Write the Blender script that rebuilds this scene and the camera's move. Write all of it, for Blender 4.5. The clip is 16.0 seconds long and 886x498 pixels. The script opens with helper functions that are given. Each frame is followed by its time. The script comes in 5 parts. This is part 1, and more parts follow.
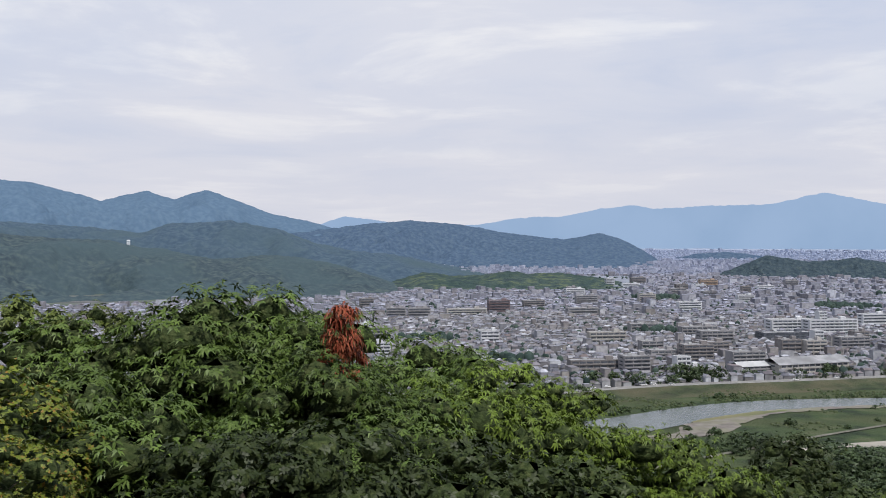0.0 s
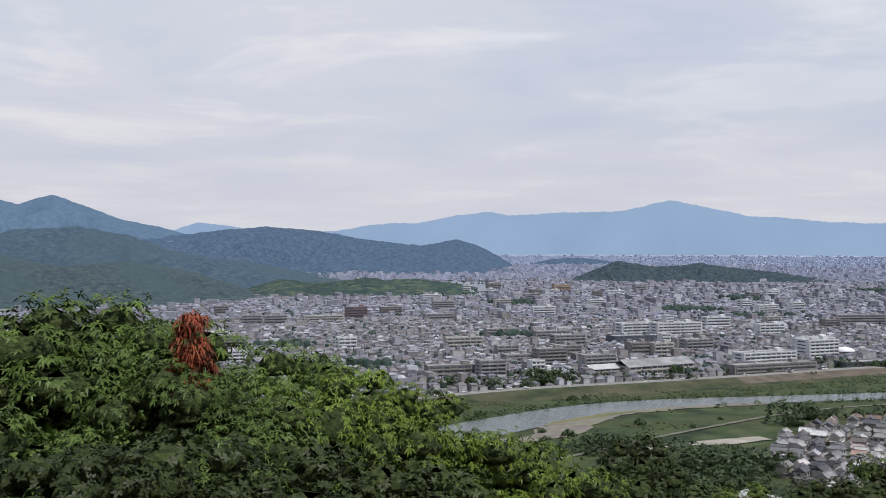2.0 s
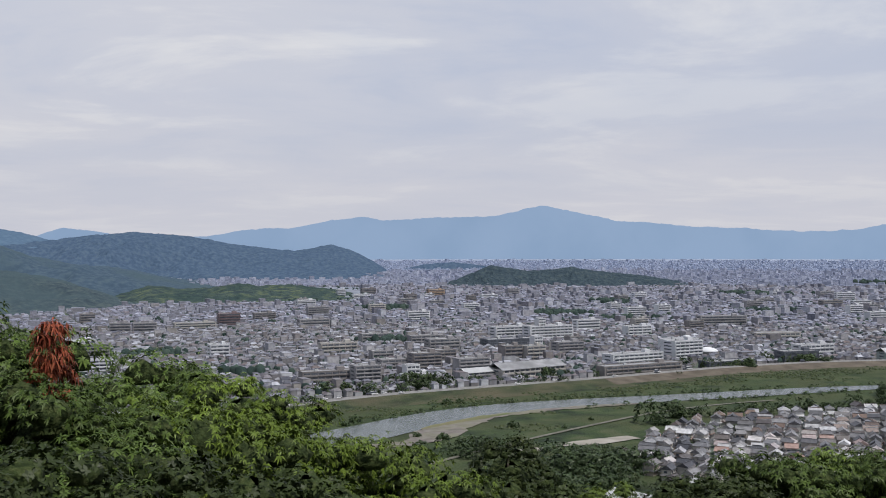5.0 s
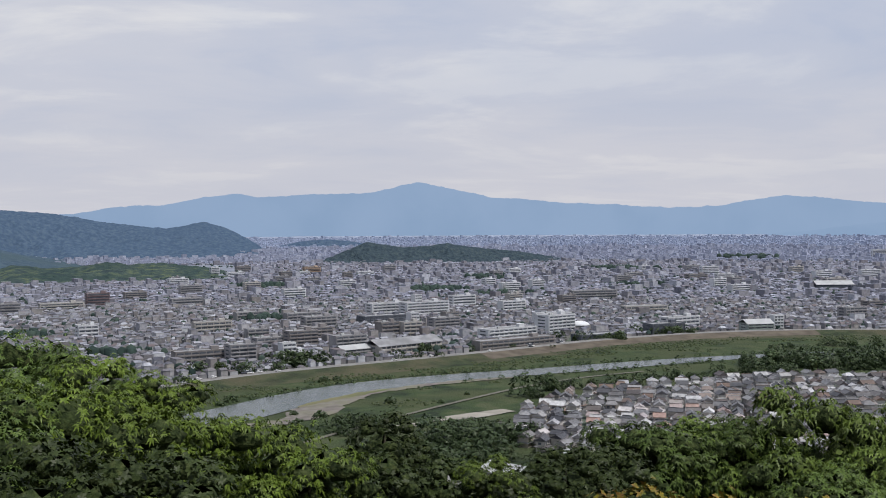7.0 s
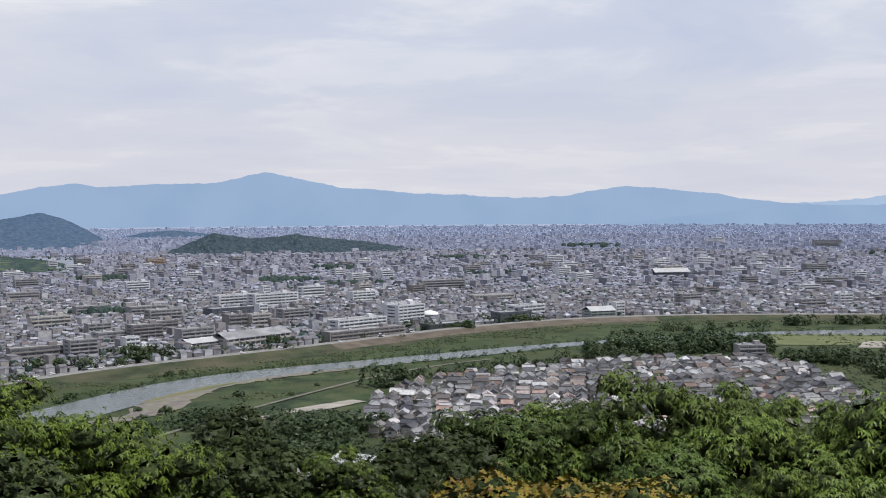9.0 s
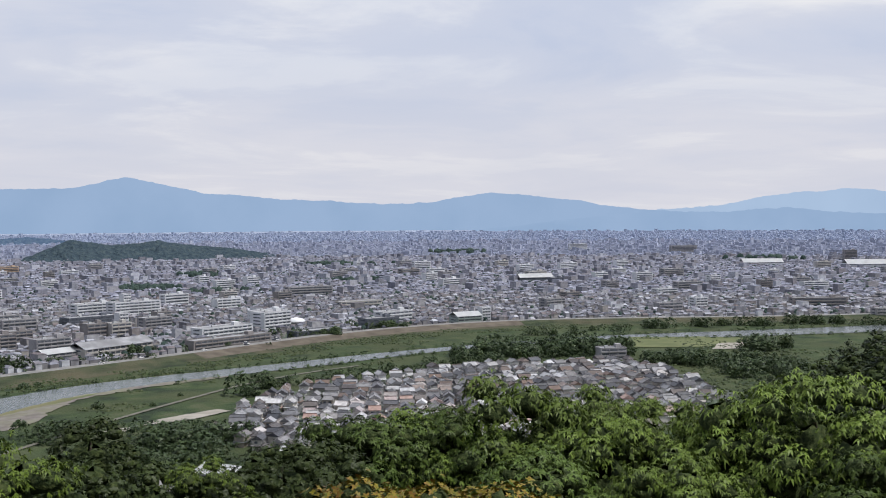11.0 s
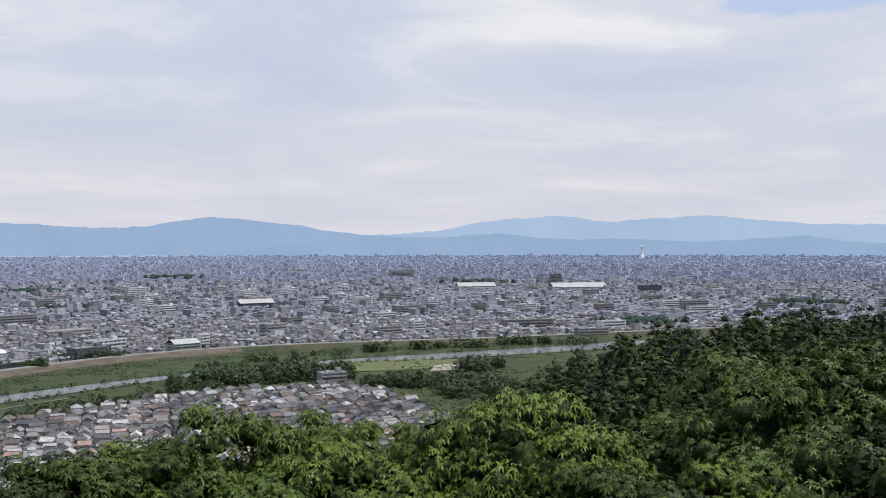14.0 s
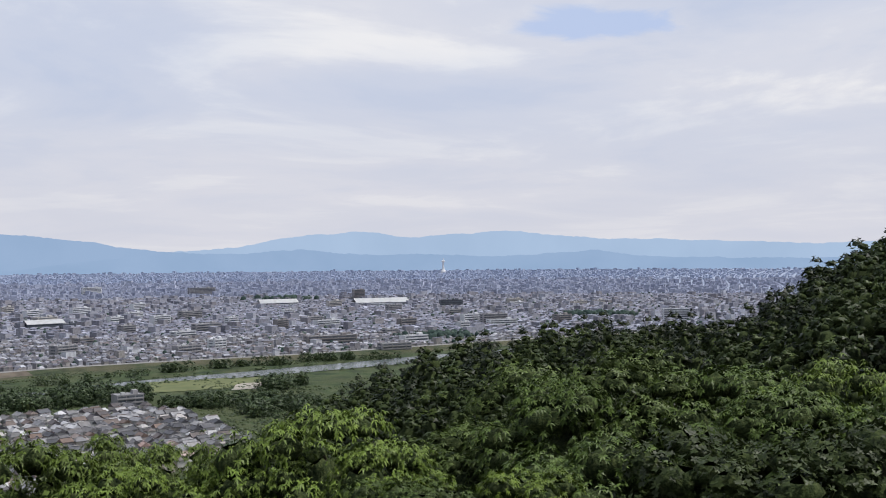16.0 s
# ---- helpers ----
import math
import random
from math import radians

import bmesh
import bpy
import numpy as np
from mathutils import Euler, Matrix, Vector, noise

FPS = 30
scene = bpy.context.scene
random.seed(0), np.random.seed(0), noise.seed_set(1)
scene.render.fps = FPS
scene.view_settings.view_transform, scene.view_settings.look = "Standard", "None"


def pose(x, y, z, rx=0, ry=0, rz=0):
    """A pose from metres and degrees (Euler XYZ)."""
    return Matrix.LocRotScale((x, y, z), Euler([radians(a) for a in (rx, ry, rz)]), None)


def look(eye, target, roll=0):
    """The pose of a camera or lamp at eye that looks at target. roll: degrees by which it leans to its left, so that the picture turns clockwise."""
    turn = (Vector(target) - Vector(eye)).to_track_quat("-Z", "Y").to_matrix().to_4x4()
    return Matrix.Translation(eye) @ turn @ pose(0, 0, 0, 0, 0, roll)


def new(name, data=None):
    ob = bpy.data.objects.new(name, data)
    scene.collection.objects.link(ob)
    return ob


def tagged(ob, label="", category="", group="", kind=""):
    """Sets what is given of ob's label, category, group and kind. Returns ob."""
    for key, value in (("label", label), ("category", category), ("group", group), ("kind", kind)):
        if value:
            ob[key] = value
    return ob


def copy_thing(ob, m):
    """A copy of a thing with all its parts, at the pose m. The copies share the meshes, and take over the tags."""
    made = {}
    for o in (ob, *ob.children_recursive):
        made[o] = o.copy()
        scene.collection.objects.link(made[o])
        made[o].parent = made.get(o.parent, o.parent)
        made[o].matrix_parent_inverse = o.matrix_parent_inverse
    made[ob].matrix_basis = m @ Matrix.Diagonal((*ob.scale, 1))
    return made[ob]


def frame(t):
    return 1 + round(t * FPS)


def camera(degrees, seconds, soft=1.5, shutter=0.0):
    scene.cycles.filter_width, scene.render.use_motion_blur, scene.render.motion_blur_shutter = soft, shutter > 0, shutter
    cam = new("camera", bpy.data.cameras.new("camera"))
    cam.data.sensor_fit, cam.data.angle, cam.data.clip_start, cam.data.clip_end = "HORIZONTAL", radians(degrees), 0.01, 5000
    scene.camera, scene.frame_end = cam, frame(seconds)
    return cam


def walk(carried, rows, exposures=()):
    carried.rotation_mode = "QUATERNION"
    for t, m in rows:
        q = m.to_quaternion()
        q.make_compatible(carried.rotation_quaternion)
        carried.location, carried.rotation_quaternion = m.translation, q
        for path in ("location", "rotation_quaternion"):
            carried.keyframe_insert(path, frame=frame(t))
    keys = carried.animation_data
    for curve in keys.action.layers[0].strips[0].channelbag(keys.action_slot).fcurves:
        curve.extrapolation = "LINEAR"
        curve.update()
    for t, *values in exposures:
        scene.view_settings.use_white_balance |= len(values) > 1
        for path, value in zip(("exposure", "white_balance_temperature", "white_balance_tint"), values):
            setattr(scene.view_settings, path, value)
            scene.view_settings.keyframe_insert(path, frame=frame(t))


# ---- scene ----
cam = camera(44.25, 16.0, soft=1.0)
EYE, TILT = 110.0, -0.93
# seconds, x, y, yaw, pitch, lean
ROWS = [
    (0.0, 0.000, 0.000, 0.00, -0.00, -0.00),
    (0.5, 0.014, -0.000, -1.74, 0.06, 0.09),
    (1.0, 0.029, -0.001, -3.25, 0.15, -0.09),
    (1.5, 0.043, -0.003, -5.63, 0.28, -0.05),
    (2.0, 0.057, -0.005, -7.48, 0.33, 0.00),
    (2.5, 0.071, -0.007, -9.00, 0.35, -0.04),
    (3.0, 0.085, -0.009, -10.09, 0.45, 0.04),
    (3.5, 0.099, -0.012, -11.12, 0.59, 0.06),
    (6.0, 0.113, -0.016, -16.97, 0.13, 0.32),
    (6.5, 0.116, -0.017, -18.88, -0.29, 0.39),
    (7.0, 0.119, -0.018, -20.57, -0.67, 0.36),
    (7.5, 0.122, -0.020, -22.52, -0.95, 0.30),
    (8.0, 0.125, -0.021, -24.89, -1.12, 0.34),
    (8.5, 0.127, -0.022, -26.85, -1.18, 0.40),
    (11.0, 0.135, -0.028, -35.46, -0.95, 0.36),
    (11.5, 0.139, -0.030, -37.87, -0.65, 0.36),
    (12.0, 0.142, -0.033, -39.92, -0.46, 0.24),
    (12.5, 0.145, -0.036, -42.31, -0.28, 0.19),
    (13.0, 0.147, -0.038, -44.73, -0.04, 0.13),
    (13.5, 0.150, -0.041, -47.66, 0.16, 0.11),
    (14.0, 0.162, -0.055, -50.05, 0.31, 0.11),
    (14.5, 0.173, -0.069, -52.25, 0.52, 0.10),
    (15.0, 0.183, -0.084, -54.67, 0.71, 0.15),
    (15.5, 0.193, -0.099, -57.17, 0.93, 0.35),
    (16.0, 0.202, -0.115, -60.39, 1.09, 0.46),
]
walk(cam, [(t, pose(x, y, EYE, 90 + TILT + pitch, lean, yaw)) for t, x, y, yaw, pitch, lean in ROWS],
     exposures=[(0.0, 0.03), (1.5, -0.05), (3.5, -0.14), (5.0, -0.2), (7.0, -0.2), (7.8, -0.1), (8.5, 0.0), (11.0, 0.0), (16.0, 0.0)])

# ---------------------------------------------------------------- light
world = bpy.data.worlds.new("sky")
scene.world = world
world.use_nodes = True
SUN_ELEV, SUN_AZ = 66.0, 150.0      # degrees, clockwise from +y


def build_sky():
    nt = world.node_tree
    nt.nodes.clear()
    out = nt.nodes.new("ShaderNodeOutputWorld")
    bg = nt.nodes.new("ShaderNodeBackground")
    sky = nt.nodes.new("ShaderNodeTexSky")
    sky.sky_type, sky.sun_disc = "NISHITA", False
    sky.sun_elevation, sky.sun_rotation = radians(SUN_ELEV), radians(SUN_AZ)
    sky.air_density, sky.dust_density = 1.0, 2.0
    dim = nt.nodes.new("ShaderNodeMix")
    dim.data_type, dim.blend_type = "RGBA", "MULTIPLY"
    dim.inputs[0].default_value = 1.0
    dim.inputs[7].default_value = (0.10, 0.10, 0.10, 1)
    nt.links.new(sky.outputs[0], dim.inputs[6])
    co = nt.nodes.new("ShaderNodeTexCoord")
    sep = nt.nodes.new("ShaderNodeSeparateXYZ")
    nt.links.new(co.outputs["Generated"], sep.inputs[0])

    def math_node(op, a, b):
        n = nt.nodes.new("ShaderNodeMath")
        n.operation = op
        for i, v in enumerate((a, b)):
            if isinstance(v, (int, float)):
                n.inputs[i].default_value = v
            else:
                nt.links.new(v, n.inputs[i])
        return n.outputs[0]
    zz = math_node("ADD", math_node("MAXIMUM", sep.outputs[2], 0.0), 0.10)
    cmb = nt.nodes.new("ShaderNodeCombineXYZ")
    nt.links.new(math_node("DIVIDE", sep.outputs[0], zz), cmb.inputs[0])
    nt.links.new(math_node("DIVIDE", sep.outputs[1], zz), cmb.inputs[1])

    def noise_node(scale, detail, rough, dist):
        n = nt.nodes.new("ShaderNodeTexNoise")
        n.inputs["Scale"].default_value, n.inputs["Detail"].default_value = scale, detail
        n.inputs["Roughness"].default_value, n.inputs["Distortion"].default_value = rough, dist
        nt.links.new(cmb.outputs[0], n.inputs["Vector"])
        return n.outputs[0]

    def ramp(fac, stops):
        n = nt.nodes.new("ShaderNodeValToRGB")
        n.color_ramp.interpolation = "EASE"
        el = n.color_ramp.elements
        for i, (pos, col) in enumerate(stops):
            e = el[i] if i < 2 else el.new(pos)
            e.position, e.color = pos, (*col, 1)
        nt.links.new(fac, n.inputs[0])
        return n.outputs[0]

    def mix(fac, a, b):
        n = nt.nodes.new("ShaderNodeMix")
        n.data_type = "RGBA"
        for i, v in ((0, fac), (6, a), (7, b)):
            if isinstance(v, tuple):
                n.inputs[i].default_value = (*v, 1)
            elif isinstance(v, float):
                n.inputs[i].default_value = v
            else:
                nt.links.new(v, n.inputs[i])
        return n.outputs[2]
    cover = ramp(noise_node(0.42, 6, 0.52, 0.5), ((0.36, (0, 0, 0)), (0.62, (1, 1, 1))))
    shade = ramp(noise_node(0.8, 8, 0.58, 0.4), ((0.34, (0.60, 0.645, 0.77)), (0.50, (0.69, 0.71, 0.795)), (0.63, (0.85, 0.85, 0.875))))
    blue = mix(0.72, dim.outputs[2], (0.46, 0.57, 0.84))
    veiled = mix(0.62, blue, shade)
    cloudy = mix(cover, veiled, shade)
    # a ragged gap in the cloud, low over the eastern hills
    gap_at = Vector((math.sin(radians(68.5)) * math.cos(radians(11.6)), math.cos(radians(68.5)) * math.cos(radians(11.6)), math.sin(radians(11.6))))
    off = nt.nodes.new("ShaderNodeVectorMath")
    off.operation = "SUBTRACT"
    off.inputs[1].default_value = gap_at
    nt.links.new(co.outputs["Generated"], off.inputs[0])
    wide = nt.nodes.new("ShaderNodeVectorMath")
    wide.operation = "MULTIPLY"
    wide.inputs[1].default_value = (11.0, 11.0, 42.0)
    nt.links.new(off.outputs[0], wide.inputs[0])
    dist = nt.nodes.new("ShaderNodeVectorMath")
    dist.operation = "LENGTH"
    nt.links.new(wide.outputs[0], dist.inputs[0])
    torn = math_node("ADD", dist.outputs["Value"], math_node("MULTIPLY", noise_node(2.6, 6, 0.6, 0.8), 1.7))
    gap = ramp(math_node("MULTIPLY", torn, 0.5), ((0.62, (0.85, 0.85, 0.85)), (0.84, (0, 0, 0))))
    cloudy = mix(gap, cloudy, (0.47, 0.58, 0.83))
    # thinner cloud and deeper blue towards the zenith
    high = ramp(sep.outputs[2], ((0.38, (0, 0, 0)), (0.85, (0.8, 0.8, 0.8))))
    cloudy = mix(high, cloudy, (0.20, 0.27, 0.42))
    low = ramp(sep.outputs[2], ((0.0, (1, 1, 1)), (0.20, (0, 0, 0))))
    lowmix = nt.nodes.new("ShaderNodeMath")
    lowmix.operation = "MULTIPLY"
    lowmix.inputs[1].default_value = 0.7
    nt.links.new(low, lowmix.inputs[0])
    final = mix(lowmix.outputs[0], cloudy, (0.68, 0.68, 0.745))
    nt.links.new(final, bg.inputs[0])
    bg.inputs[1].default_value = 1.0
    nt.links.new(bg.outputs[0], out.inputs[0])


build_sky()
sun = new("sun", bpy.data.lights.new("sun", "SUN"))
sun.data.energy, sun.data.angle, sun.data.color = 4.3, radians(5), (1.0, 0.97, 0.93)
_e, _a = radians(SUN_ELEV), radians(SUN_AZ)
sun.matrix_world = look((400 * math.sin(_a) * math.cos(_e), 400 * math.cos(_a) * math.cos(_e), 110 + 400 * math.sin(_e)), (0, 0, 110))
scene.view_settings.exposure = 0.0

# ---------------------------------------------------------------- materials


def material(name, colours, scale=1.0, rough=0.8, vary="noise", bump=0.0, bump_scale=8.0, detail=6.0, metal=0.0,
             translucent=0.0, glow=0.0, second=None, spec=0.3, obj_random=0.0):
    """Principled material: a colour ramp over noise, per island or per object, a second stain noise, and relief."""
    m = bpy.data.materials.new(name)
    m.use_nodes = True
    nt = m.node_tree
    bsdf = nt.nodes["Principled BSDF"]
    out = nt.nodes["Material Output"]
    geo = nt.nodes.new("ShaderNodeNewGeometry")
    tex = nt.nodes.new("ShaderNodeTexNoise")
    tex.inputs["Scale"].default_value, tex.inputs["Detail"].default_value = scale, detail
    nt.links.new(geo.outputs["Position"], tex.inputs["Vector"])
    if vary == "island":
        fac = geo.outputs["Random Per Island"]
    elif vary == "object":
        fac = nt.nodes.new("ShaderNodeObjectInfo").outputs["Random"]
    else:
        fac = tex.outputs[0]
    ramp = nt.nodes.new("ShaderNodeValToRGB")
    el = ramp.color_ramp.elements
    n = len(colours)
    lo, hi = (0.37, 0.63) if vary == "noise" else (0.0, 1.0)
    for i, c in enumerate(colours):
        pos = lo + (hi - lo) * i / max(1, n - 1)
        e = el[i] if i < 2 else el.new(pos)
        e.position, e.color = pos, (*c, 1)
    nt.links.new(fac, ramp.inputs[0])
    col = ramp.outputs[0]
    if vary != "noise":
        mul = nt.nodes.new("ShaderNodeMix")
        mul.data_type, mul.blend_type = "RGBA", "MULTIPLY"
        mul.inputs[0].default_value = 1.0
        r2 = nt.nodes.new("ShaderNodeMapRange")
        r2.inputs[1].default_value, r2.inputs[2].default_value = 0.3, 0.7
        r2.inputs[3].default_value, r2.inputs[4].default_value = 0.72, 1.18
        nt.links.new(tex.outputs[0], r2.inputs[0])
        nt.links.new(col, mul.inputs[6])
        nt.links.new(r2.outputs[0], mul.inputs[7])
        col = mul.outputs[2]
    if second:
        t2 = nt.nodes.new("ShaderNodeTexNoise")
        t2.inputs["Scale"].default_value, t2.inputs["Detail"].default_value = second[0], 5
        nt.links.new(geo.outputs["Position"], t2.inputs["Vector"])
        rr = nt.nodes.new("ShaderNodeMapRange")
        rr.inputs[1].default_value, rr.inputs[2].default_value = 0.42, 0.66
        nt.links.new(t2.outputs[0], rr.inputs[0])
        mx = nt.nodes.new("ShaderNodeMix")
        mx.data_type = "RGBA"
        nt.links.new(rr.outputs[0], mx.inputs[0])
        nt.links.new(col, mx.inputs[6])
        mx.inputs[7].default_value = (*second[1], 1)
        col = mx.outputs[2]
    if obj_random:
        oi = nt.nodes.new("ShaderNodeObjectInfo")
        r3 = nt.nodes.new("ShaderNodeMapRange")
        r3.inputs[3].default_value, r3.inputs[4].default_value = 1 - obj_random, 1 + obj_random
        nt.links.new(oi.outputs["Random"], r3.inputs[0])
        m3 = nt.nodes.new("ShaderNodeMix")
        m3.data_type, m3.blend_type = "RGBA", "MULTIPLY"
        m3.inputs[0].default_value = 1.0
        nt.links.new(col, m3.inputs[6])
        nt.links.new(r3.outputs[0], m3.inputs[7])
        col = m3.outputs[2]
    nt.links.new(col, bsdf.inputs["Base Color"])
    bsdf.inputs["Roughness"].default_value = rough
    bsdf.inputs["Metallic"].default_value = metal
    bsdf.inputs["Specular IOR Level"].default_value = spec
    if glow:
        nt.links.new(col, bsdf.inputs["Emission Color"])
        bsdf.inputs["Emission Strength"].default_value = glow
    if bump:
        b = nt.nodes.new("ShaderNodeBump")
        b.inputs["Strength"].default_value = bump
        b.inputs["Distance"].default_value = 1.0 / bump_scale
        t3 = nt.nodes.new("ShaderNodeTexNoise")
        t3.inputs["Scale"].default_value, t3.inputs["Detail"].default_value = bump_scale, 4
        nt.links.new(geo.outputs["Position"], t3.inputs["Vector"])
        nt.links.new(t3.outputs[0], b.inputs["Height"])
        nt.links.new(b.outputs[0], bsdf.inputs["Normal"])
    if translucent:
        tr = nt.nodes.new("ShaderNodeBsdfTranslucent")
        nt.links.new(col, tr.inputs[0])
        ms = nt.nodes.new("ShaderNodeMixShader")
        ms.inputs[0].default_value = translucent
        nt.links.new(bsdf.outputs[0], ms.inputs[1])
        nt.links.new(tr.outputs[0], ms.inputs[2])
        nt.links.new(ms.outputs[0], out.inputs[0])
    return m


def leafy(name, *cols, rnd=0.22, even=0.5):
    mean = [sum(c[i] for c in cols) / len(cols) for i in range(3)]
    cols = [tuple(0.85 * (even * a + (1 - even) * v) for a, v in zip(mean, c)) for c in cols]
    return material(name, cols, scale=1.3, rough=0.5, vary="island", translucent=0.06, obj_random=rnd, spec=0.2)


LEAF = {
    "chestnut": leafy("leaf_broad_green", (0.046, 0.080, 0.016), (0.089, 0.143, 0.026), (0.140, 0.202, 0.046)),
    "bright": leafy("leaf_bright_green", (0.075, 0.120, 0.014), (0.138, 0.205, 0.025), (0.183, 0.254, 0.040)),
    "dark": leafy("leaf_dark_green", (0.025, 0.044, 0.012), (0.043, 0.068, 0.017), (0.074, 0.106, 0.026)),
    "slope_bright": leafy("leaf_slope_bright", (0.070, 0.111, 0.018), (0.132, 0.197, 0.031), (0.182, 0.250, 0.049)),
    "slope_mid": leafy("leaf_slope_mid", (0.041, 0.070, 0.013), (0.079, 0.126, 0.023), (0.122, 0.178, 0.040)),
    "slope_pale": leafy("leaf_slope_pale", (0.055, 0.085, 0.018), (0.101, 0.149, 0.033), (0.156, 0.212, 0.061)),
    "tuft": leafy("tall_grass", (0.035, 0.055, 0.02), (0.06, 0.085, 0.03), (0.10, 0.125, 0.045)),
    "mid": leafy("leaf_mid_green", (0.045, 0.075, 0.016), (0.075, 0.112, 0.022), (0.119, 0.163, 0.037)),
    "shrub": leafy("leaf_shrub_green", (0.019, 0.030, 0.008), (0.034, 0.051, 0.012), (0.058, 0.080, 0.022)),
    "pale": leafy("leaf_pale_green", (0.067, 0.093, 0.018), (0.123, 0.161, 0.034), (0.178, 0.217, 0.052)),
    "yellow": leafy("leaf_yellow_orange", (0.12, 0.14, 0.016), (0.22, 0.18, 0.02), (0.28, 0.21, 0.028), (0.22, 0.11, 0.025), even=0.0),
    "maple": leafy("leaf_turning_maple", (0.12, 0.16, 0.018), (0.15, 0.195, 0.022), (0.17, 0.20, 0.024), (0.13, 0.17, 0.02), (0.28, 0.15, 0.03), even=0.0),
    "red": leafy("leaf_dead_red", (0.26, 0.05, 0.025), (0.38, 0.09, 0.045), (0.46, 0.15, 0.075), even=0.0),
    "conifer": leafy("needles_dark", (0.010, 0.018, 0.006), (0.016, 0.026, 0.008), (0.026, 0.037, 0.011)),
    "valley": leafy("leaf_valley", (0.038, 0.062, 0.028), (0.061, 0.096, 0.041), (0.097, 0.137, 0.056)),
}
BARK = material("bark", ((0.05, 0.04, 0.03), (0.11, 0.09, 0.07)), 9, 0.9, bump=0.6, bump_scale=30)
# dark colour standing in for the shade inside the crowns
M_CORE_SHADE = material("crown_core_shade", ((0.021, 0.031, 0.012), (0.036, 0.051, 0.018), (0.063, 0.078, 0.030)), 11, 0.95, bump=0.8, bump_scale=18, spec=0.1)
M_FOREST_FLOOR = material("forest_floor", ((0.02, 0.03, 0.012), (0.05, 0.05, 0.025)), 0.7, 0.95, bump=0.4, bump_scale=2)
M_URBAN = material("urban_ground", ((0.06, 0.06, 0.065), (0.13, 0.13, 0.13)), 0.03, 0.9, second=(0.012, (0.06, 0.09, 0.05)))
# aerial haze painted into the town ground, stronger on the far plain
M_FARPLAIN = material("far_plain_hazed", ((0.240, 0.274, 0.350), (0.288, 0.322, 0.403)), 0.01, 1.0, spec=0.0)
M_MIDPLAIN = material("middle_plain_hazed", ((0.172, 0.190, 0.230), (0.241, 0.259, 0.305)), 0.02, 0.95, spec=0.0)
M_FLOOD = material("flood_plain_grass", ((0.013, 0.024, 0.010), (0.027, 0.045, 0.016), (0.038, 0.059, 0.020), (0.058, 0.070, 0.032)), 0.05, 0.95,
                   second=(0.02, (0.045, 0.056, 0.022)), bump=0.6, bump_scale=0.6)
M_BANK = material("bank_grass", ((0.016, 0.025, 0.011), (0.032, 0.045, 0.019), (0.06, 0.065, 0.034)), 0.06, 0.95, second=(0.025, (0.075, 0.068, 0.04)), bump=0.6, bump_scale=0.8)
M_MEADOW = material("mown_meadow", ((0.089, 0.106, 0.044), (0.125, 0.138, 0.061)), 0.05, 0.95)
M_GRAVEL = material("river_gravel", ((0.115, 0.100, 0.092), (0.189, 0.171, 0.157)), 0.15, 0.95, second=(0.05, (0.164, 0.164, 0.111)))
M_ROAD = material("asphalt", ((0.150, 0.146, 0.143), (0.225, 0.217, 0.210)), 0.2, 0.85)
M_EARTH = material("bare_earth", ((0.075, 0.062, 0.048), (0.125, 0.105, 0.082)), 0.08, 0.95)
# blue haze mixed into the woodland colours, lifted further by emission
M_HILL = material("hill_woods_hazed", ((0.029, 0.043, 0.055), (0.040, 0.057, 0.067), (0.060, 0.080, 0.080)), 0.09, 0.95, glow=0.35, bump=0.45, bump_scale=0.11,
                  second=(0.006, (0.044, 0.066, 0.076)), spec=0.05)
M_FRONTHILL = material("front_hill_woods_hazed", ((0.035, 0.056, 0.083), (0.043, 0.067, 0.095), (0.055, 0.081, 0.103)), 0.08, 0.95, glow=0.4, bump=0.35, bump_scale=0.11,
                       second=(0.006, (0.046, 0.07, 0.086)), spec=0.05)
# haze-blue of the far ranges, given off as emission
M_MOUNT = material("far_mountain_haze_glow", ((0.224, 0.298, 0.410), (0.241, 0.317, 0.430)), 0.003, 1.0, glow=0.6, spec=0.0)
M_MOUNT2 = material("nearer_mountain_haze_glow", ((0.171, 0.244, 0.360), (0.189, 0.262, 0.380)), 0.003, 1.0, glow=0.55, spec=0.0)
# ridges farther back: more haze blue in the colour, partly emitted
M_BACKHILL = material("ridge_haze_blue", ((0.060, 0.097, 0.148), (0.067, 0.106, 0.158), (0.076, 0.117, 0.167)), 0.06, 1.0, glow=0.5, spec=0.0, bump=0.5, bump_scale=0.08)
M_MIDHILL = material("wooded_ridge_hazed", ((0.044, 0.070, 0.112), (0.054, 0.083, 0.128), (0.068, 0.099, 0.140)), 0.08, 1.0, glow=0.35, spec=0.0, bump=0.6, bump_scale=0.11)
# black base, so the ranges show only their emitted haze colour
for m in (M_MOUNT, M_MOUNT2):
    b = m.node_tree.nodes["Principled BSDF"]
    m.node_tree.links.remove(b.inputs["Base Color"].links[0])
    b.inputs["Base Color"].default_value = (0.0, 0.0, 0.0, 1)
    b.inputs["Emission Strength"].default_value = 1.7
M_ROOFS = material("town_roofs", ((0.063, 0.065, 0.084), (0.101, 0.101, 0.126), (0.143, 0.144, 0.175), (0.181, 0.181, 0.209), (0.126, 0.101, 0.102), (0.084, 0.086, 0.110), (0.277, 0.284, 0.326), (0.109, 0.112, 0.140), (0.160, 0.150, 0.158), (0.386, 0.396, 0.442), (0.097, 0.096, 0.121)), 0.3, 0.55, "island")
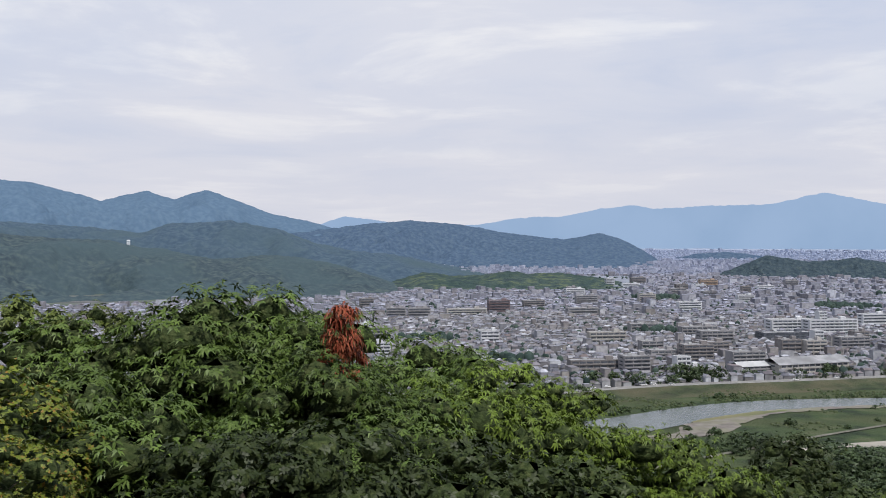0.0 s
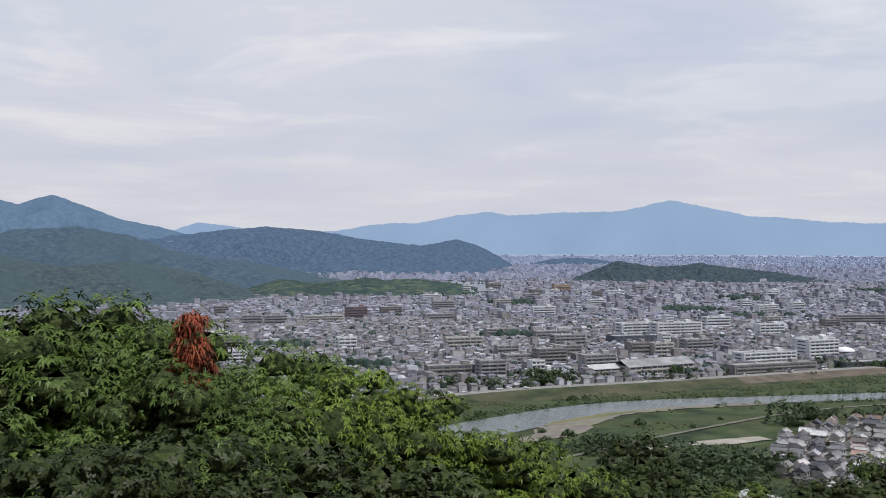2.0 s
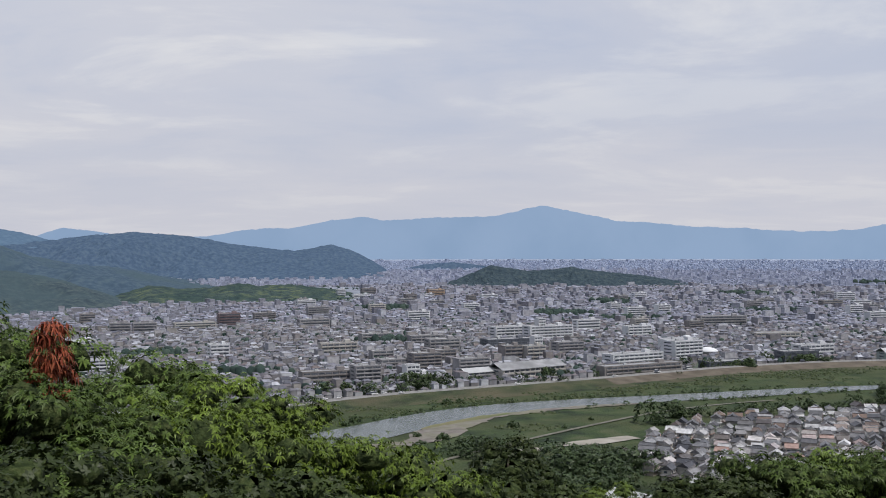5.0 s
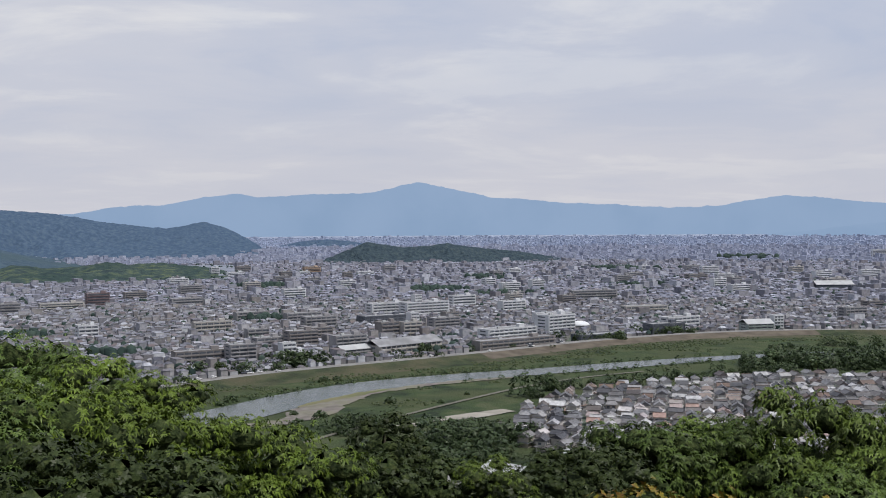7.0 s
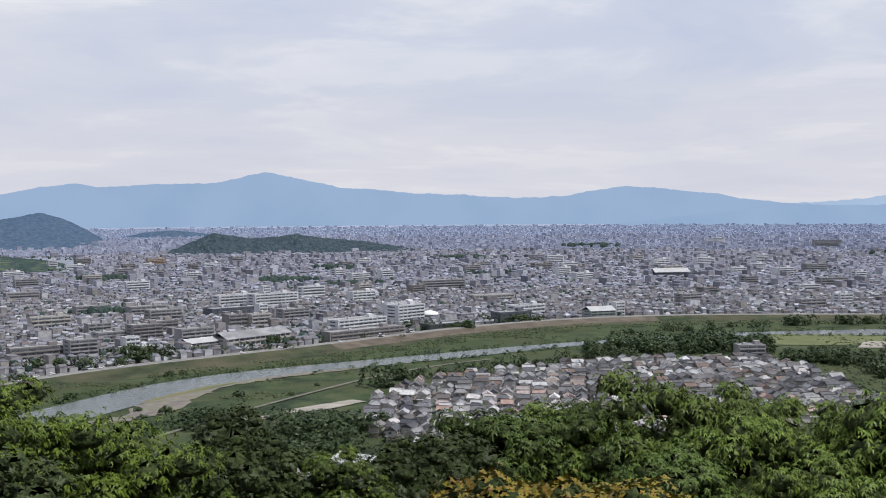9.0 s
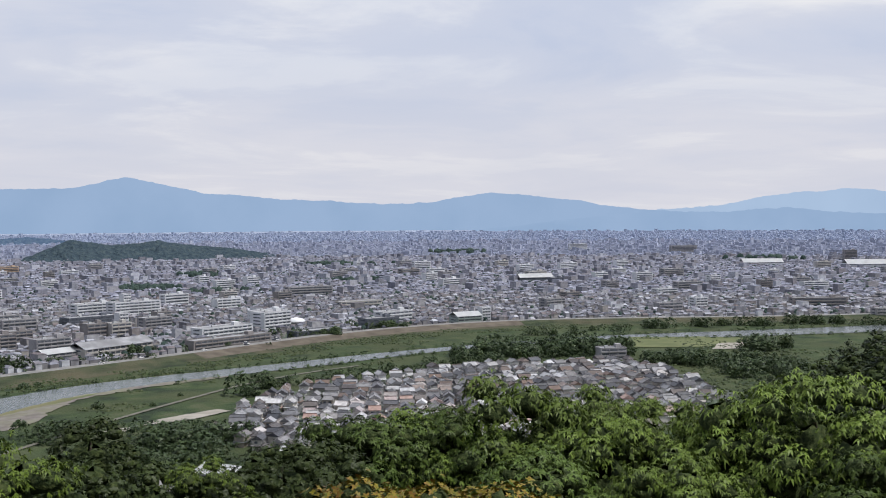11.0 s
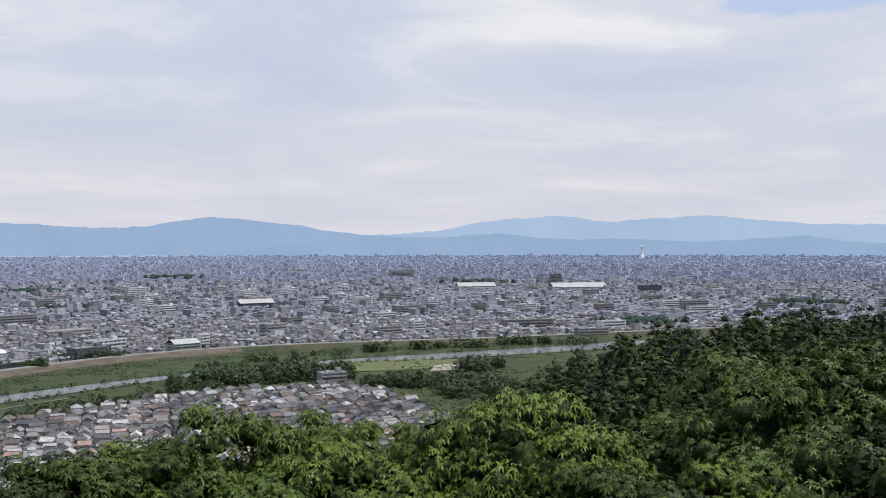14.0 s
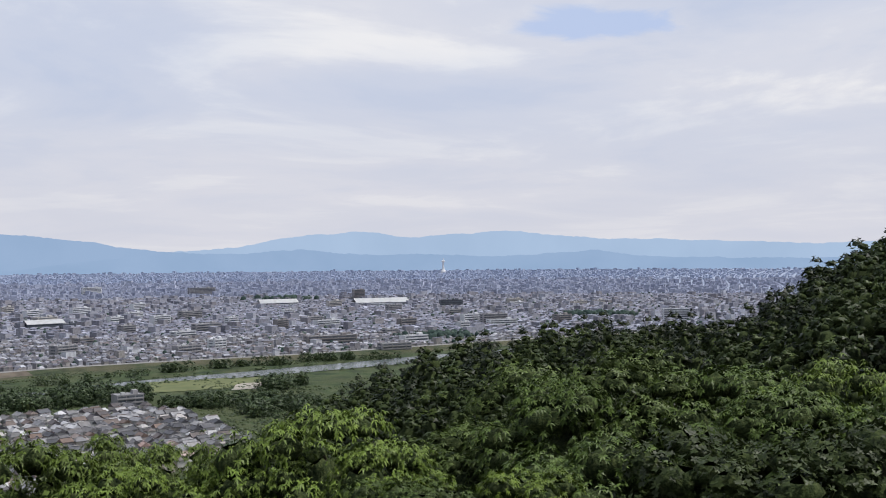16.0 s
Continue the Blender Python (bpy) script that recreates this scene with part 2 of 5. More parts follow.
M_WALLS = material("town_walls", ((0.286, 0.280, 0.298), (0.160, 0.153, 0.163), (0.420, 0.417, 0.442), (0.227, 0.206, 0.205), (0.521, 0.525, 0.558), (0.134, 0.131, 0.147), (0.336, 0.314, 0.298), (0.227, 0.228, 0.256), (0.605, 0.615, 0.660)), 0.3, 0.85, "island")
# haze put into roof and wall colours: flatter, paler, bluer ring by ring
M_ROOFS_M = material("middle_town_roofs_hazed", ((0.111, 0.118, 0.157), (0.143, 0.152, 0.198), (0.185, 0.193, 0.250), (0.227, 0.233, 0.291), (0.176, 0.158, 0.177), (0.130, 0.136, 0.179), (0.332, 0.345, 0.417), (0.153, 0.158, 0.208), (0.208, 0.204, 0.234)), 0.3, 0.6, "island")
M_WALLS_M = material("middle_town_walls_hazed", ((0.277, 0.282, 0.330), (0.185, 0.187, 0.223), (0.361, 0.368, 0.419), (0.227, 0.215, 0.233), (0.470, 0.482, 0.544), (0.168, 0.172, 0.210), (0.302, 0.292, 0.307)), 0.3, 0.85, "island")
M_FARROOF = material("far_town_roofs_hazed", ((0.171, 0.189, 0.263), (0.202, 0.223, 0.304), (0.262, 0.284, 0.376), (0.182, 0.203, 0.281), (0.210, 0.224, 0.300)), 0.3, 0.8, "island")
M_FARWALL = material("far_town_walls_hazed", ((0.282, 0.306, 0.394), (0.376, 0.401, 0.496), (0.259, 0.281, 0.363), (0.461, 0.486, 0.583)), 0.3, 0.9, "island")
M_FAREST = material("farthest_town_hazed", ((0.284, 0.329, 0.444), (0.312, 0.357, 0.475), (0.292, 0.339, 0.457), (0.357, 0.403, 0.519)), 0.3, 0.9, "island")


def water_material():
    m = material("river_water", ((0.07, 0.085, 0.085), (0.10, 0.115, 0.11)), 0.03, 0.16, bump=0.25, bump_scale=0.7, spec=0.5)
    return m


M_WATER = water_material()

# ---------------------------------------------------------------- mesh helpers


def mesh_of(name, verts, faces, mats, slots=None, smooth=False):
    me = bpy.data.meshes.new(name)
    me.from_pydata(verts.tolist() if hasattr(verts, "tolist") else verts, [], faces.tolist() if hasattr(faces, "tolist") else faces)
    for m in mats:
        me.materials.append(m)
    if slots is not None:
        me.polygons.foreach_set("material_index", np.asarray(slots, dtype=np.int32))
    if smooth:
        me.polygons.foreach_set("use_smooth", np.ones(len(me.polygons), dtype=bool))
    me.update()
    return me


def child(name, data, parent, label="", m=None):
    ob = new(name, data)
    ob.parent = parent
    if m is not None:
        ob.matrix_basis = m
    if label:
        tagged(ob, label)
    return ob


def at(A, r):
    """Plan position at a bearing (degrees right of +y) and range from the look-out."""
    return r * math.sin(radians(A)), r * math.cos(radians(A))


def along(points, step):
    """Even samples along a smooth line through plan points: x, y and unit normals (to the left of travel)."""
    pts = np.array(points, float)
    d = np.concatenate([[0], np.cumsum(np.hypot(*np.diff(pts[:, :2], axis=0).T))])
    s = np.linspace(0, d[-1], max(2, int(d[-1] / step)))
    cols = [np.interp(s, d, pts[:, k]) for k in range(pts.shape[1])]
    k = 7
    for i in range(len(cols)):
        c = np.pad(cols[i], k, mode="edge")
        cols[i] = np.convolve(c, np.ones(2 * k + 1) / (2 * k + 1), mode="valid")
    tx, ty = np.gradient(cols[0]), np.gradient(cols[1])
    n = np.hypot(tx, ty)
    return np.array(cols).T, np.array([-ty / n, tx / n]).T


# ---------------------------------------------------------------- the lie of the land
RIVER = [(-420, 330, 50), (-150, 470, 48), (20, 560, 46), (92, 604, 44), (128, 636, 42), (178, 682, 34), (228, 693, 36), (290, 702, 30), (360, 703, 28),
         (424, 711, 30), (495, 717, 20), (600, 708, 16), (690, 690, 26), (742, 657, 40), (850, 614, 46), (1000, 560, 50), (1300, 420, 60), (1700, 150, 70)]
DIKE = [(-520, 420), (-200, 570), (-50, 640), (58, 704), (118, 744), (208, 768), (281, 785), (364, 810), (461, 843), (588, 858), (700, 835), (790, 785), (921, 700),
        (1031, 650), (1300, 520), (1750, 230)]
VILLAGE = [(217, 499), (258, 558), (301, 596), (338, 606), (393, 614), (439, 612), (480, 602), (523, 590), (560, 560), (552, 520), (535, 480), (522, 440), (480, 410), (440, 395), (380, 385), (300, 400), (239, 418), (222, 448)]


def basin(r):
    return 35.0 * (np.maximum(0, r - 2200.0) / 2550.0) ** 2


def smoothstep(a, b, x):
    t = np.clip((x - a) / (b - a), 0, 1)
    return t * t * (3 - 2 * t)


def spur_crest(A):
    """Height of the wooded spur's ground along its crest, by bearing."""
    return np.interp(A, [40, 46, 50, 54, 58, 62, 68, 73, 76, 79.5, 84, 92, 110], [22, 50, 66, 75, 81, 85.5, 88.5, 89.0, 90, 99, 106, 116, 120])


def height(x, y):
    r = np.hypot(x, y)
    A = np.degrees(np.arctan2(x, y))
    z = basin(r)
    slope = 108.2 - 0.46 * r - 0.0010 * r * r
    z = np.maximum(z, slope * (slope > 0))
    w = smoothstep(38, 50, A)
    rc = 205.0
    crest = spur_crest(A)
    s1 = np.where(r < rc, crest - 0.0016 * (rc - r) ** 2 * 1.2, crest - 0.45 * (r - rc))
    near = 108.2 - 0.40 * r
    spur = np.where(r < 60, np.maximum(near, 0), np.maximum(np.maximum(near, s1), 0))
    z = np.where(A > 38, np.maximum(z, spur * w), z)
    # unseen hillside behind the look-out, steepened to block low sky light
    back = np.maximum(smoothstep(104, 135, A), smoothstep(55, 95, -A))
    z = np.maximum(z, back * (108.2 + 0.5 * np.clip(r - 3, 0, 190)))
    return z


def near_line(x, y, pts):
    """Signed distance to a plan line (positive on the far, town side)."""
    best = np.full(np.shape(x), 1e9)
    sign = np.ones(np.shape(x))
    for (x0, y0, *_), (x1, y1, *_) in zip(pts, pts[1:]):
        dx, dy = x1 - x0, y1 - y0
        t = np.clip(((x - x0) * dx + (y - y0) * dy) / (dx * dx + dy * dy), 0, 1)
        d = np.hypot(x - x0 - t * dx, y - y0 - t * dy)
        side = np.sign(dx * (y - y0) - dy * (x - x0))
        sign = np.where(d < best, side, sign)
        best = np.minimum(d, best)
    return best * sign


def inside(x, y, poly):
    c = np.zeros(np.shape(x), bool)
    for (x0, y0), (x1, y1) in zip(poly, poly[1:] + poly[:1]):
        hit = ((y0 > y) != (y1 > y)) & (x < (x1 - x0) * (y - y0) / (y1 - y0 + 1e-9) + x0)
        c ^= hit
    return c


def build_ground():
    rings = np.concatenate([[0.01], np.geomspace(2, 350, 70), np.arange(356, 1000, 9), np.geomspace(1006, 4890, 90)])
    bear = np.concatenate([np.arange(-40, 100, 0.8), np.arange(100, 320, 4.0)])
    R, B = np.meshgrid(rings, np.radians(bear), indexing="ij")
    X, Y = R * np.sin(B), R * np.cos(B)
    Z = height(X, Y)
    n, m = R.shape
    i, j = np.meshgrid(np.arange(n - 1), np.arange(m), indexing="ij")
    j2 = (j + 1) % m
    faces = np.stack([i * m + j, i * m + j2, (i + 1) * m + j2, (i + 1) * m + j], -1).reshape(-1, 4)[:, ::-1]
    cx, cy = X[:-1].ravel(), Y[:-1].ravel()
    cz = Z[:-1].ravel()
    slot = np.zeros(len(cx), int)
    flood = (near_line(cx, cy, DIKE) < 0) & (np.hypot(cx, cy) < 2200)
    slot[flood] = 2
    slot[inside(cx, cy, VILLAGE)] = 0
    slot[(cz > basin(np.hypot(cx, cy)) + 1.0)] = 1
    # distant ground takes the haze-tinted colours
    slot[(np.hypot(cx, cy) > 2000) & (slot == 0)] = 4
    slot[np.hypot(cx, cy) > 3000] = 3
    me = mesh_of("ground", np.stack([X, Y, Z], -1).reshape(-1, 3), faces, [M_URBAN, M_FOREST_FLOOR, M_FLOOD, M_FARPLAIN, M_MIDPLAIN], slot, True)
    tagged(new("ground", me), "valley floor of grey town and green flood plain below a wooded slope", "ground", kind="structure")


build_ground()


def ribbon(name, pts, offsets, heights, mats, slots, label, category, step=8.0, bare=None):
    """A band that follows a plan line: a cross-section of offsets (to the left) and heights."""
    c, nrm = along(pts, step)
    k = len(offsets)
    V, Fc, S = [], [], []
    for q in range(len(c)):
        for o, h in zip(offsets, heights):
            o2 = o * c[q][2] if len(c[q]) > 2 else o
            x, y = c[q][0] + nrm[q][0] * o2, c[q][1] + nrm[q][1] * o2
            V.append((x, y, h))
        if q:
            for e in range(k - 1):
                a = (q - 1) * k + e
                Fc.append((a, a + k, a + k + 1, a + 1))
                S.append(slots[e] if not bare or e != 1 or not bare[0] < c[q][0] < bare[1] else 2)
    return tagged(new(name, mesh_of(name, V, Fc, mats, S, False)), label, category, kind="structure")


ribbon("river", RIVER, [-0.5, 0, 0.5], [0.35, 0.35, 0.35], [M_WATER], [0, 0], "calm grey-green river winding over the flood plain", "river")
ribbon("embankment", DIKE, [-34, -22, -6, 5, 11], [0.1, 0.7, 3.6, 3.6, 0.1], [M_BANK, M_ROAD, M_EARTH], [0, 0, 1, 0], "grassy flood embankment with a bare earth stretch and a road on its crown", "embankment",
       bare=(330, 690))


def curve_fn(keys):
    """A smooth curve through a few (bearing, value) keys."""
    k = np.array(keys, float)
    fine = np.linspace(k[0, 0], k[-1, 0], 400)
    v = np.interp(fine, k[:, 0], k[:, 1])
    w = np.hanning(7)
    v = np.convolve(np.pad(v, 3, mode="edge"), w / w.sum(), "valid")
    return lambda a: np.interp(a, fine, v)


def fractal(x, y, size, octaves=5, seed=0):
    out = np.zeros(np.shape(x))
    flat = out.ravel()
    xs, ys = np.ravel(x), np.ravel(y)
    for i in range(len(flat)):
        flat[i] = noise.fractal(Vector((xs[i] / size + seed * 7.3, ys[i] / size, seed * 3.1)), 0.9, 2.1, octaves)
    return flat.reshape(np.shape(x))


def ridge(name, keys, r_top, r_foot, r_back, mat, label, rough=6.0, size=260.0, steps=64, da=0.08, power=1.3, kind="structure", crowns=3.0):
    """A range of hills: elevation keys (bearing, degrees above level) along its crest, which stands r_top away."""
    f = curve_fn(keys)
    A = np.arange(keys[0][0], keys[-1][0] + da, da)
    tt = np.linspace(0, 1.25, steps)
    AA, TT = np.meshgrid(A, tt, indexing="ij")
    RR = np.where(TT <= 1, r_foot + (r_top - r_foot) * TT, r_top + (r_back - r_top) * (TT - 1) / 0.25)
    top = 110 + r_top * np.tan(np.radians(f(AA)))
    low = basin(RR) - 3
    shape = np.where(TT <= 1, np.sin(np.clip(TT, 0, 1) * math.pi / 2) ** power, np.cos((TT - 1) / 0.25 * 1.2))
    X, Y = RR * np.sin(np.radians(AA)), RR * np.cos(np.radians(AA))
    nz = fractal(X, Y, size, 6, len(name))
    valleys = np.abs(fractal(X, Y, size * 1.1, 4, len(name) + 2))
    Z = low + (top - low) * shape - valleys * (top - low) * 0.75 * np.clip(1.0 - np.abs(TT - 0.5) * 2, 0, 1) + nz * rough * np.clip(TT * 4, 0, 1)
    Z = Z + fractal(X, Y, 22.0, 2, len(name) + 5) * crowns * np.clip(TT * 5, 0, 1)
    n, m = AA.shape
    i, j = np.meshgrid(np.arange(n - 1), np.arange(m - 1), indexing="ij")
    faces = np.stack([i * m + j, i * m + j + 1, (i + 1) * m + j + 1, (i + 1) * m + j], -1).reshape(-1, 4)
    ob = new(name, mesh_of(name, np.stack([X, Y, Z], -1).reshape(-1, 3), faces, [mat], None, True))
    tagged(ob, label, "mountain" if r_top > 4400 else "hill", kind=kind)
    return ob


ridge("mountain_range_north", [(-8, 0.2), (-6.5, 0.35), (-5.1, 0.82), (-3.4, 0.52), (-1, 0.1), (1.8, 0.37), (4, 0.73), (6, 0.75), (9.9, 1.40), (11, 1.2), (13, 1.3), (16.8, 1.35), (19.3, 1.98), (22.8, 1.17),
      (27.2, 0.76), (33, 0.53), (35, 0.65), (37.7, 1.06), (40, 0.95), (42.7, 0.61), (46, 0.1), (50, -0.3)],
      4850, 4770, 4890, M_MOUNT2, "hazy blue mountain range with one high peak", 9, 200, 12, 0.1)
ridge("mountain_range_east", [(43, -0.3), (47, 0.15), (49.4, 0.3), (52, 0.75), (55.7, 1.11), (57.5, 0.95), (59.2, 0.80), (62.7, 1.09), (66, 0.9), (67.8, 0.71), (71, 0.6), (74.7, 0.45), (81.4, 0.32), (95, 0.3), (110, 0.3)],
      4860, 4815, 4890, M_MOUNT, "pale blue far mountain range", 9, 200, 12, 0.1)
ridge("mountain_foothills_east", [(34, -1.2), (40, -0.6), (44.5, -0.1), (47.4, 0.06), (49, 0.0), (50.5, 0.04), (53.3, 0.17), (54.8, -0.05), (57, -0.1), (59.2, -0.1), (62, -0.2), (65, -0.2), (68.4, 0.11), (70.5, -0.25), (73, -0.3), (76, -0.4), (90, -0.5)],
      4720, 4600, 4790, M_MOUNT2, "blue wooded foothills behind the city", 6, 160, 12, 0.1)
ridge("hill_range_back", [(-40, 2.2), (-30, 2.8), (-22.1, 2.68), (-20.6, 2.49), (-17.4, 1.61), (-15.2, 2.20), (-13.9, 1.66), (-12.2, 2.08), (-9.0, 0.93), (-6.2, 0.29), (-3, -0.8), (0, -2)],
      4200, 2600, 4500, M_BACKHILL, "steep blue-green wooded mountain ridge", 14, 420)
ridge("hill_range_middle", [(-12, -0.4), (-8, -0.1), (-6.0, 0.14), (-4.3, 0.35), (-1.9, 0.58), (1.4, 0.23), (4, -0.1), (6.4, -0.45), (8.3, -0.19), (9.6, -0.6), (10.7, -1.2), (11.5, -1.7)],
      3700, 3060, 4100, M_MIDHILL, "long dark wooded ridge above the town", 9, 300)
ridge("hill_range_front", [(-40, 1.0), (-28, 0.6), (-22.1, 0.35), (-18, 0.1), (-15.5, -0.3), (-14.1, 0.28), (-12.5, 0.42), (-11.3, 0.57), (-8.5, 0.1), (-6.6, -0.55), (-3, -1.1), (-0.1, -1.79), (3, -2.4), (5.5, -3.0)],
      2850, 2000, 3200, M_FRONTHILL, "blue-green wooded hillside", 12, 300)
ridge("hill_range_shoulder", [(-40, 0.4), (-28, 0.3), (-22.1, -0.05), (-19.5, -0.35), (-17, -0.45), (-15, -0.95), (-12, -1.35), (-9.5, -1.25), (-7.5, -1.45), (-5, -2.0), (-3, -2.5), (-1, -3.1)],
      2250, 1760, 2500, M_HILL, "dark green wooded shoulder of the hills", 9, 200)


# ---------------------------------------------------------------- the town


def town_mesh(name, xs, ys, w, d, h, rh, inset, ang, mats):
    """Joined houses: four walls and a hipped, gabled or flat roof each."""
    n = len(xs)
    T = np.array([(-1, -1, 0, 0), (1, -1, 0, 0), (1, 1, 0, 0), (-1, 1, 0, 0), (-1, -1, 1, 0), (1, -1, 1, 0), (1, 1, 1, 0), (-1, 1, 1, 0),
                  (-1, -1, 1, 0), (1, -1, 1, 0), (1, 1, 1, 0), (-1, 1, 1, 0), (-1, 0, 1, 1), (1, 0, 1, 1)], float)
    eave = np.zeros(14)
    eave[8:] = 1.0
    over = np.where(rh > 0.3, 0.09, 0.02)[:, None] * eave[None]
    lx = T[None, :, 0] * (w[:, None] / 2) * np.where(T[None, :, 3] > 0, 1 - inset[:, None], 1) * (1 + over)
    ly = T[None, :, 1] * (d[:, None] / 2) * (1 + over)
    z0 = height(xs, ys)
    lz = T[None, :, 2] * h[:, None] + T[None, :, 3] * rh[:, None] + z0[:, None] - (T[None, :, 2] == 0) * 1.0 - (eave[None] - T[None, :, 3]) * np.where(rh > 0.3, 0.2, -0.05)[:, None] * (eave[None] > 0)
    c, s = np.cos(ang)[:, None], np.sin(ang)[:, None]
    V = np.stack([xs[:, None] + lx * c - ly * s, ys[:, None] + lx * s + ly * c, lz], -1).reshape(-1, 3)
    base = (np.arange(n) * 14)
    quads = np.array([(0, 1, 5, 4), (1, 2, 6, 5), (2, 3, 7, 6), (3, 0, 4, 7), (8, 9, 13, 12), (10, 11, 12, 13)])
    tris = np.array([(9, 10, 13), (11, 8, 12)])
    fq = (base[:, None, None] + quads[None]).reshape(-1, 4).tolist()
    ft = (base[:, None, None] + tris[None]).reshape(-1, 3).tolist()
    gable = np.where(inset[:, None] < 0.01, 0, 1).repeat(2, 1).ravel()
    slots = np.concatenate([np.tile([0, 0, 0, 0, 1, 1], n), gable])
    return mesh_of(name, V, fq + ft, mats, slots)


CLEAR = []      # plan circles kept free for the large buildings and groves


def town_ring(name, r0, r1, sx, sy, seed, mats, size, label, tall=0.04, tall_h=(12, 26), low=1.0):
    rng = np.random.default_rng(seed)
    a = radians(-12)
    gx, gy = np.meshgrid(np.arange(-2600, r1 + 600, sx), np.arange(-200, r1 + 2600, sy), indexing="ij")
    ii, jj = np.meshgrid(np.arange(gx.shape[0]), np.arange(gx.shape[1]), indexing="ij")
    gx = gx + 4.0 * (ii // 5)
    gy = gy + 5.0 * (jj // 2)
    gx, gy = gx.ravel() - 0.08 * r1, gy.ravel() - 900
    gx = gx + 700
    x, y = gx * math.cos(a) + gy * math.sin(a), -gx * math.sin(a) + gy * math.cos(a)
    x = x + rng.normal(0, sx * 0.09, len(x)) + 25 * np.sin(y / 310)
    y = y + rng.normal(0, sy * 0.09, len(y)) + 25 * np.sin(x / 270)
    r, A = np.hypot(x, y), np.degrees(np.arctan2(x, y))
    keep = (r > r0) & (r < r1) & (A > -26) & (A < 90) & (near_line(x, y, DIKE) > 16)
    # foot of the hills to the north-west
    foot = np.interp(x, [-1200, -700, -249, -100, -60, 330, 400, 480, 747, 900], [1350, 1500, 1730, 1880, 1985, 1985, 2200, 2900, 3900, 6000])
    keep &= (y < foot) | ((A > -1.5) & (A < 10.6) & (r > 2680) & (r < 3080))
    keep &= rng.random(len(x)) > 0.06
    for cx, cy, cr in CLEAR:
        keep &= np.hypot(x - cx, y - cy) > cr
    x, y = x[keep], y[keep]
    n = len(x)
    big = rng.random(n) < tall
    w = rng.uniform(0.62, 0.9, n) * size
    d = rng.uniform(0.58, 0.85, n) * size
    h = rng.choice([3.0, 4.8, 5.2, 5.4, 5.6, 7.6], n) * low
    rh = rng.uniform(1.3, 2.4, n) * low
    inset = rng.choice([0.0, 0.0, 0.35, 0.5], n)
    w = np.where(big, w * rng.uniform(1.3, 2.6, n), w)
    d = np.where(big, d * rng.uniform(1.0, 1.4, n), d)
    h = np.where(big, rng.uniform(*tall_h, n), h)
    flat = big | (rng.random(n) < 0.16)
    rh = np.where(flat, 0.25, rh)
    ang = -a + rng.choice([0, math.pi / 2], n) + rng.normal(0, 0.05, n) + 0.12 * np.sin(x / 400 + y / 300) - 0.6 * smoothstep(30, 60, np.degrees(np.arctan2(x, y)))
    if r0 > 2600:
        ang = -np.arctan2(x, y) + rng.normal(0, 0.4, n)
        w = np.where(big, w * 0.7, w * rng.uniform(0.5, 1.0, n))
        rh = np.where(rng.random(n) < 0.6, 0.25, rh * 0.7)
    me = town_mesh(name, x, y, w, d, h, rh, inset, ang, mats)
    tagged(new(name, me), label, "houses", kind="stuff")



# ---------------------------------------------------------------- flood plain


def patch(name, poly, z, mat, label, category, jitter=2.0, seed=1):
    """A flat, raggedly edged sheet over a plan polygon."""
    rng = random.Random(seed)
    pts = []
    for (x0, y0), (x1, y1) in zip(poly, poly[1:] + poly[:1]):
        n = max(1, int(math.hypot(x1 - x0, y1 - y0) / 5))
        for k in range(n):
            t = k / n
            pts.append((x0 + (x1 - x0) * t + rng.uniform(-jitter, jitter), y0 + (y1 - y0) * t + rng.uniform(-jitter, jitter)))
    bm = bmesh.new()
    f = bm.faces.new([bm.verts.new((x, y, z)) for x, y in pts])
    f.normal_update()
    if f.normal.z < 0:
        f.normal_flip()
    bmesh.ops.triangulate(bm, faces=bm.faces[:])
    me = bpy.data.meshes.new(name)
    bm.to_mesh(me)
    bm.free()
    me.materials.append(mat)
    return tagged(new(name, me), label, category, kind="structure")


M_SAND = material("pale_sand", ((0.238, 0.220, 0.190), (0.317, 0.295, 0.260)), 0.1, 0.95)
M_PATH = material("gravel_path", ((0.105, 0.102, 0.081), (0.149, 0.143, 0.118)), 0.2, 0.95)
M_REED = material("reeds", ((0.06, 0.085, 0.03), (0.11, 0.13, 0.05)), 0.05, 0.95, second=(0.02, (0.15, 0.14, 0.075)))
patch("gravel_bar", [(104, 583), (124, 588), (141, 622), (168, 648), (205, 668), (240, 677), (236, 668), (200, 655), (176, 628), (160, 598), (140, 580), (110, 570)], 0.40, M_GRAVEL, "pale gravel bar along the river's bend", "gravel", 2.2)
patch("gravel_bar_far", [(225, 676), (262, 684), (300, 687), (318, 684), (282, 678), (240, 671)], 0.41, M_GRAVEL, "thin pale gravel spit on the river's edge", "gravel", 1.5, 4)
patch("reed_bed", [(141, 622), (150, 634), (190, 661), (214, 668), (205, 660), (172, 640)], 0.46, M_REED, "green and straw-coloured reeds on the gravel", "reeds", 1.2, 2)
patch("meadow", [(612, 676), (640, 682), (691, 678), (735, 646), (762, 614), (722, 588), (681, 596), (621, 638)], 0.45, M_MEADOW, "pale green mown meadow beside the river", "meadow", 2.0, 3)
patch("sand_court", [(711, 604), (735, 594), (695, 568), (677, 581)], 0.5, M_SAND, "pale sandy court at the meadow's edge", "court", 0.6, 5)
patch("sand_lot", [(205, 560), (250, 572), (254, 562), (222, 550), (200, 551)], 0.5, M_SAND, "pale sandy open lot beside the village", "lot", 0.8, 6)
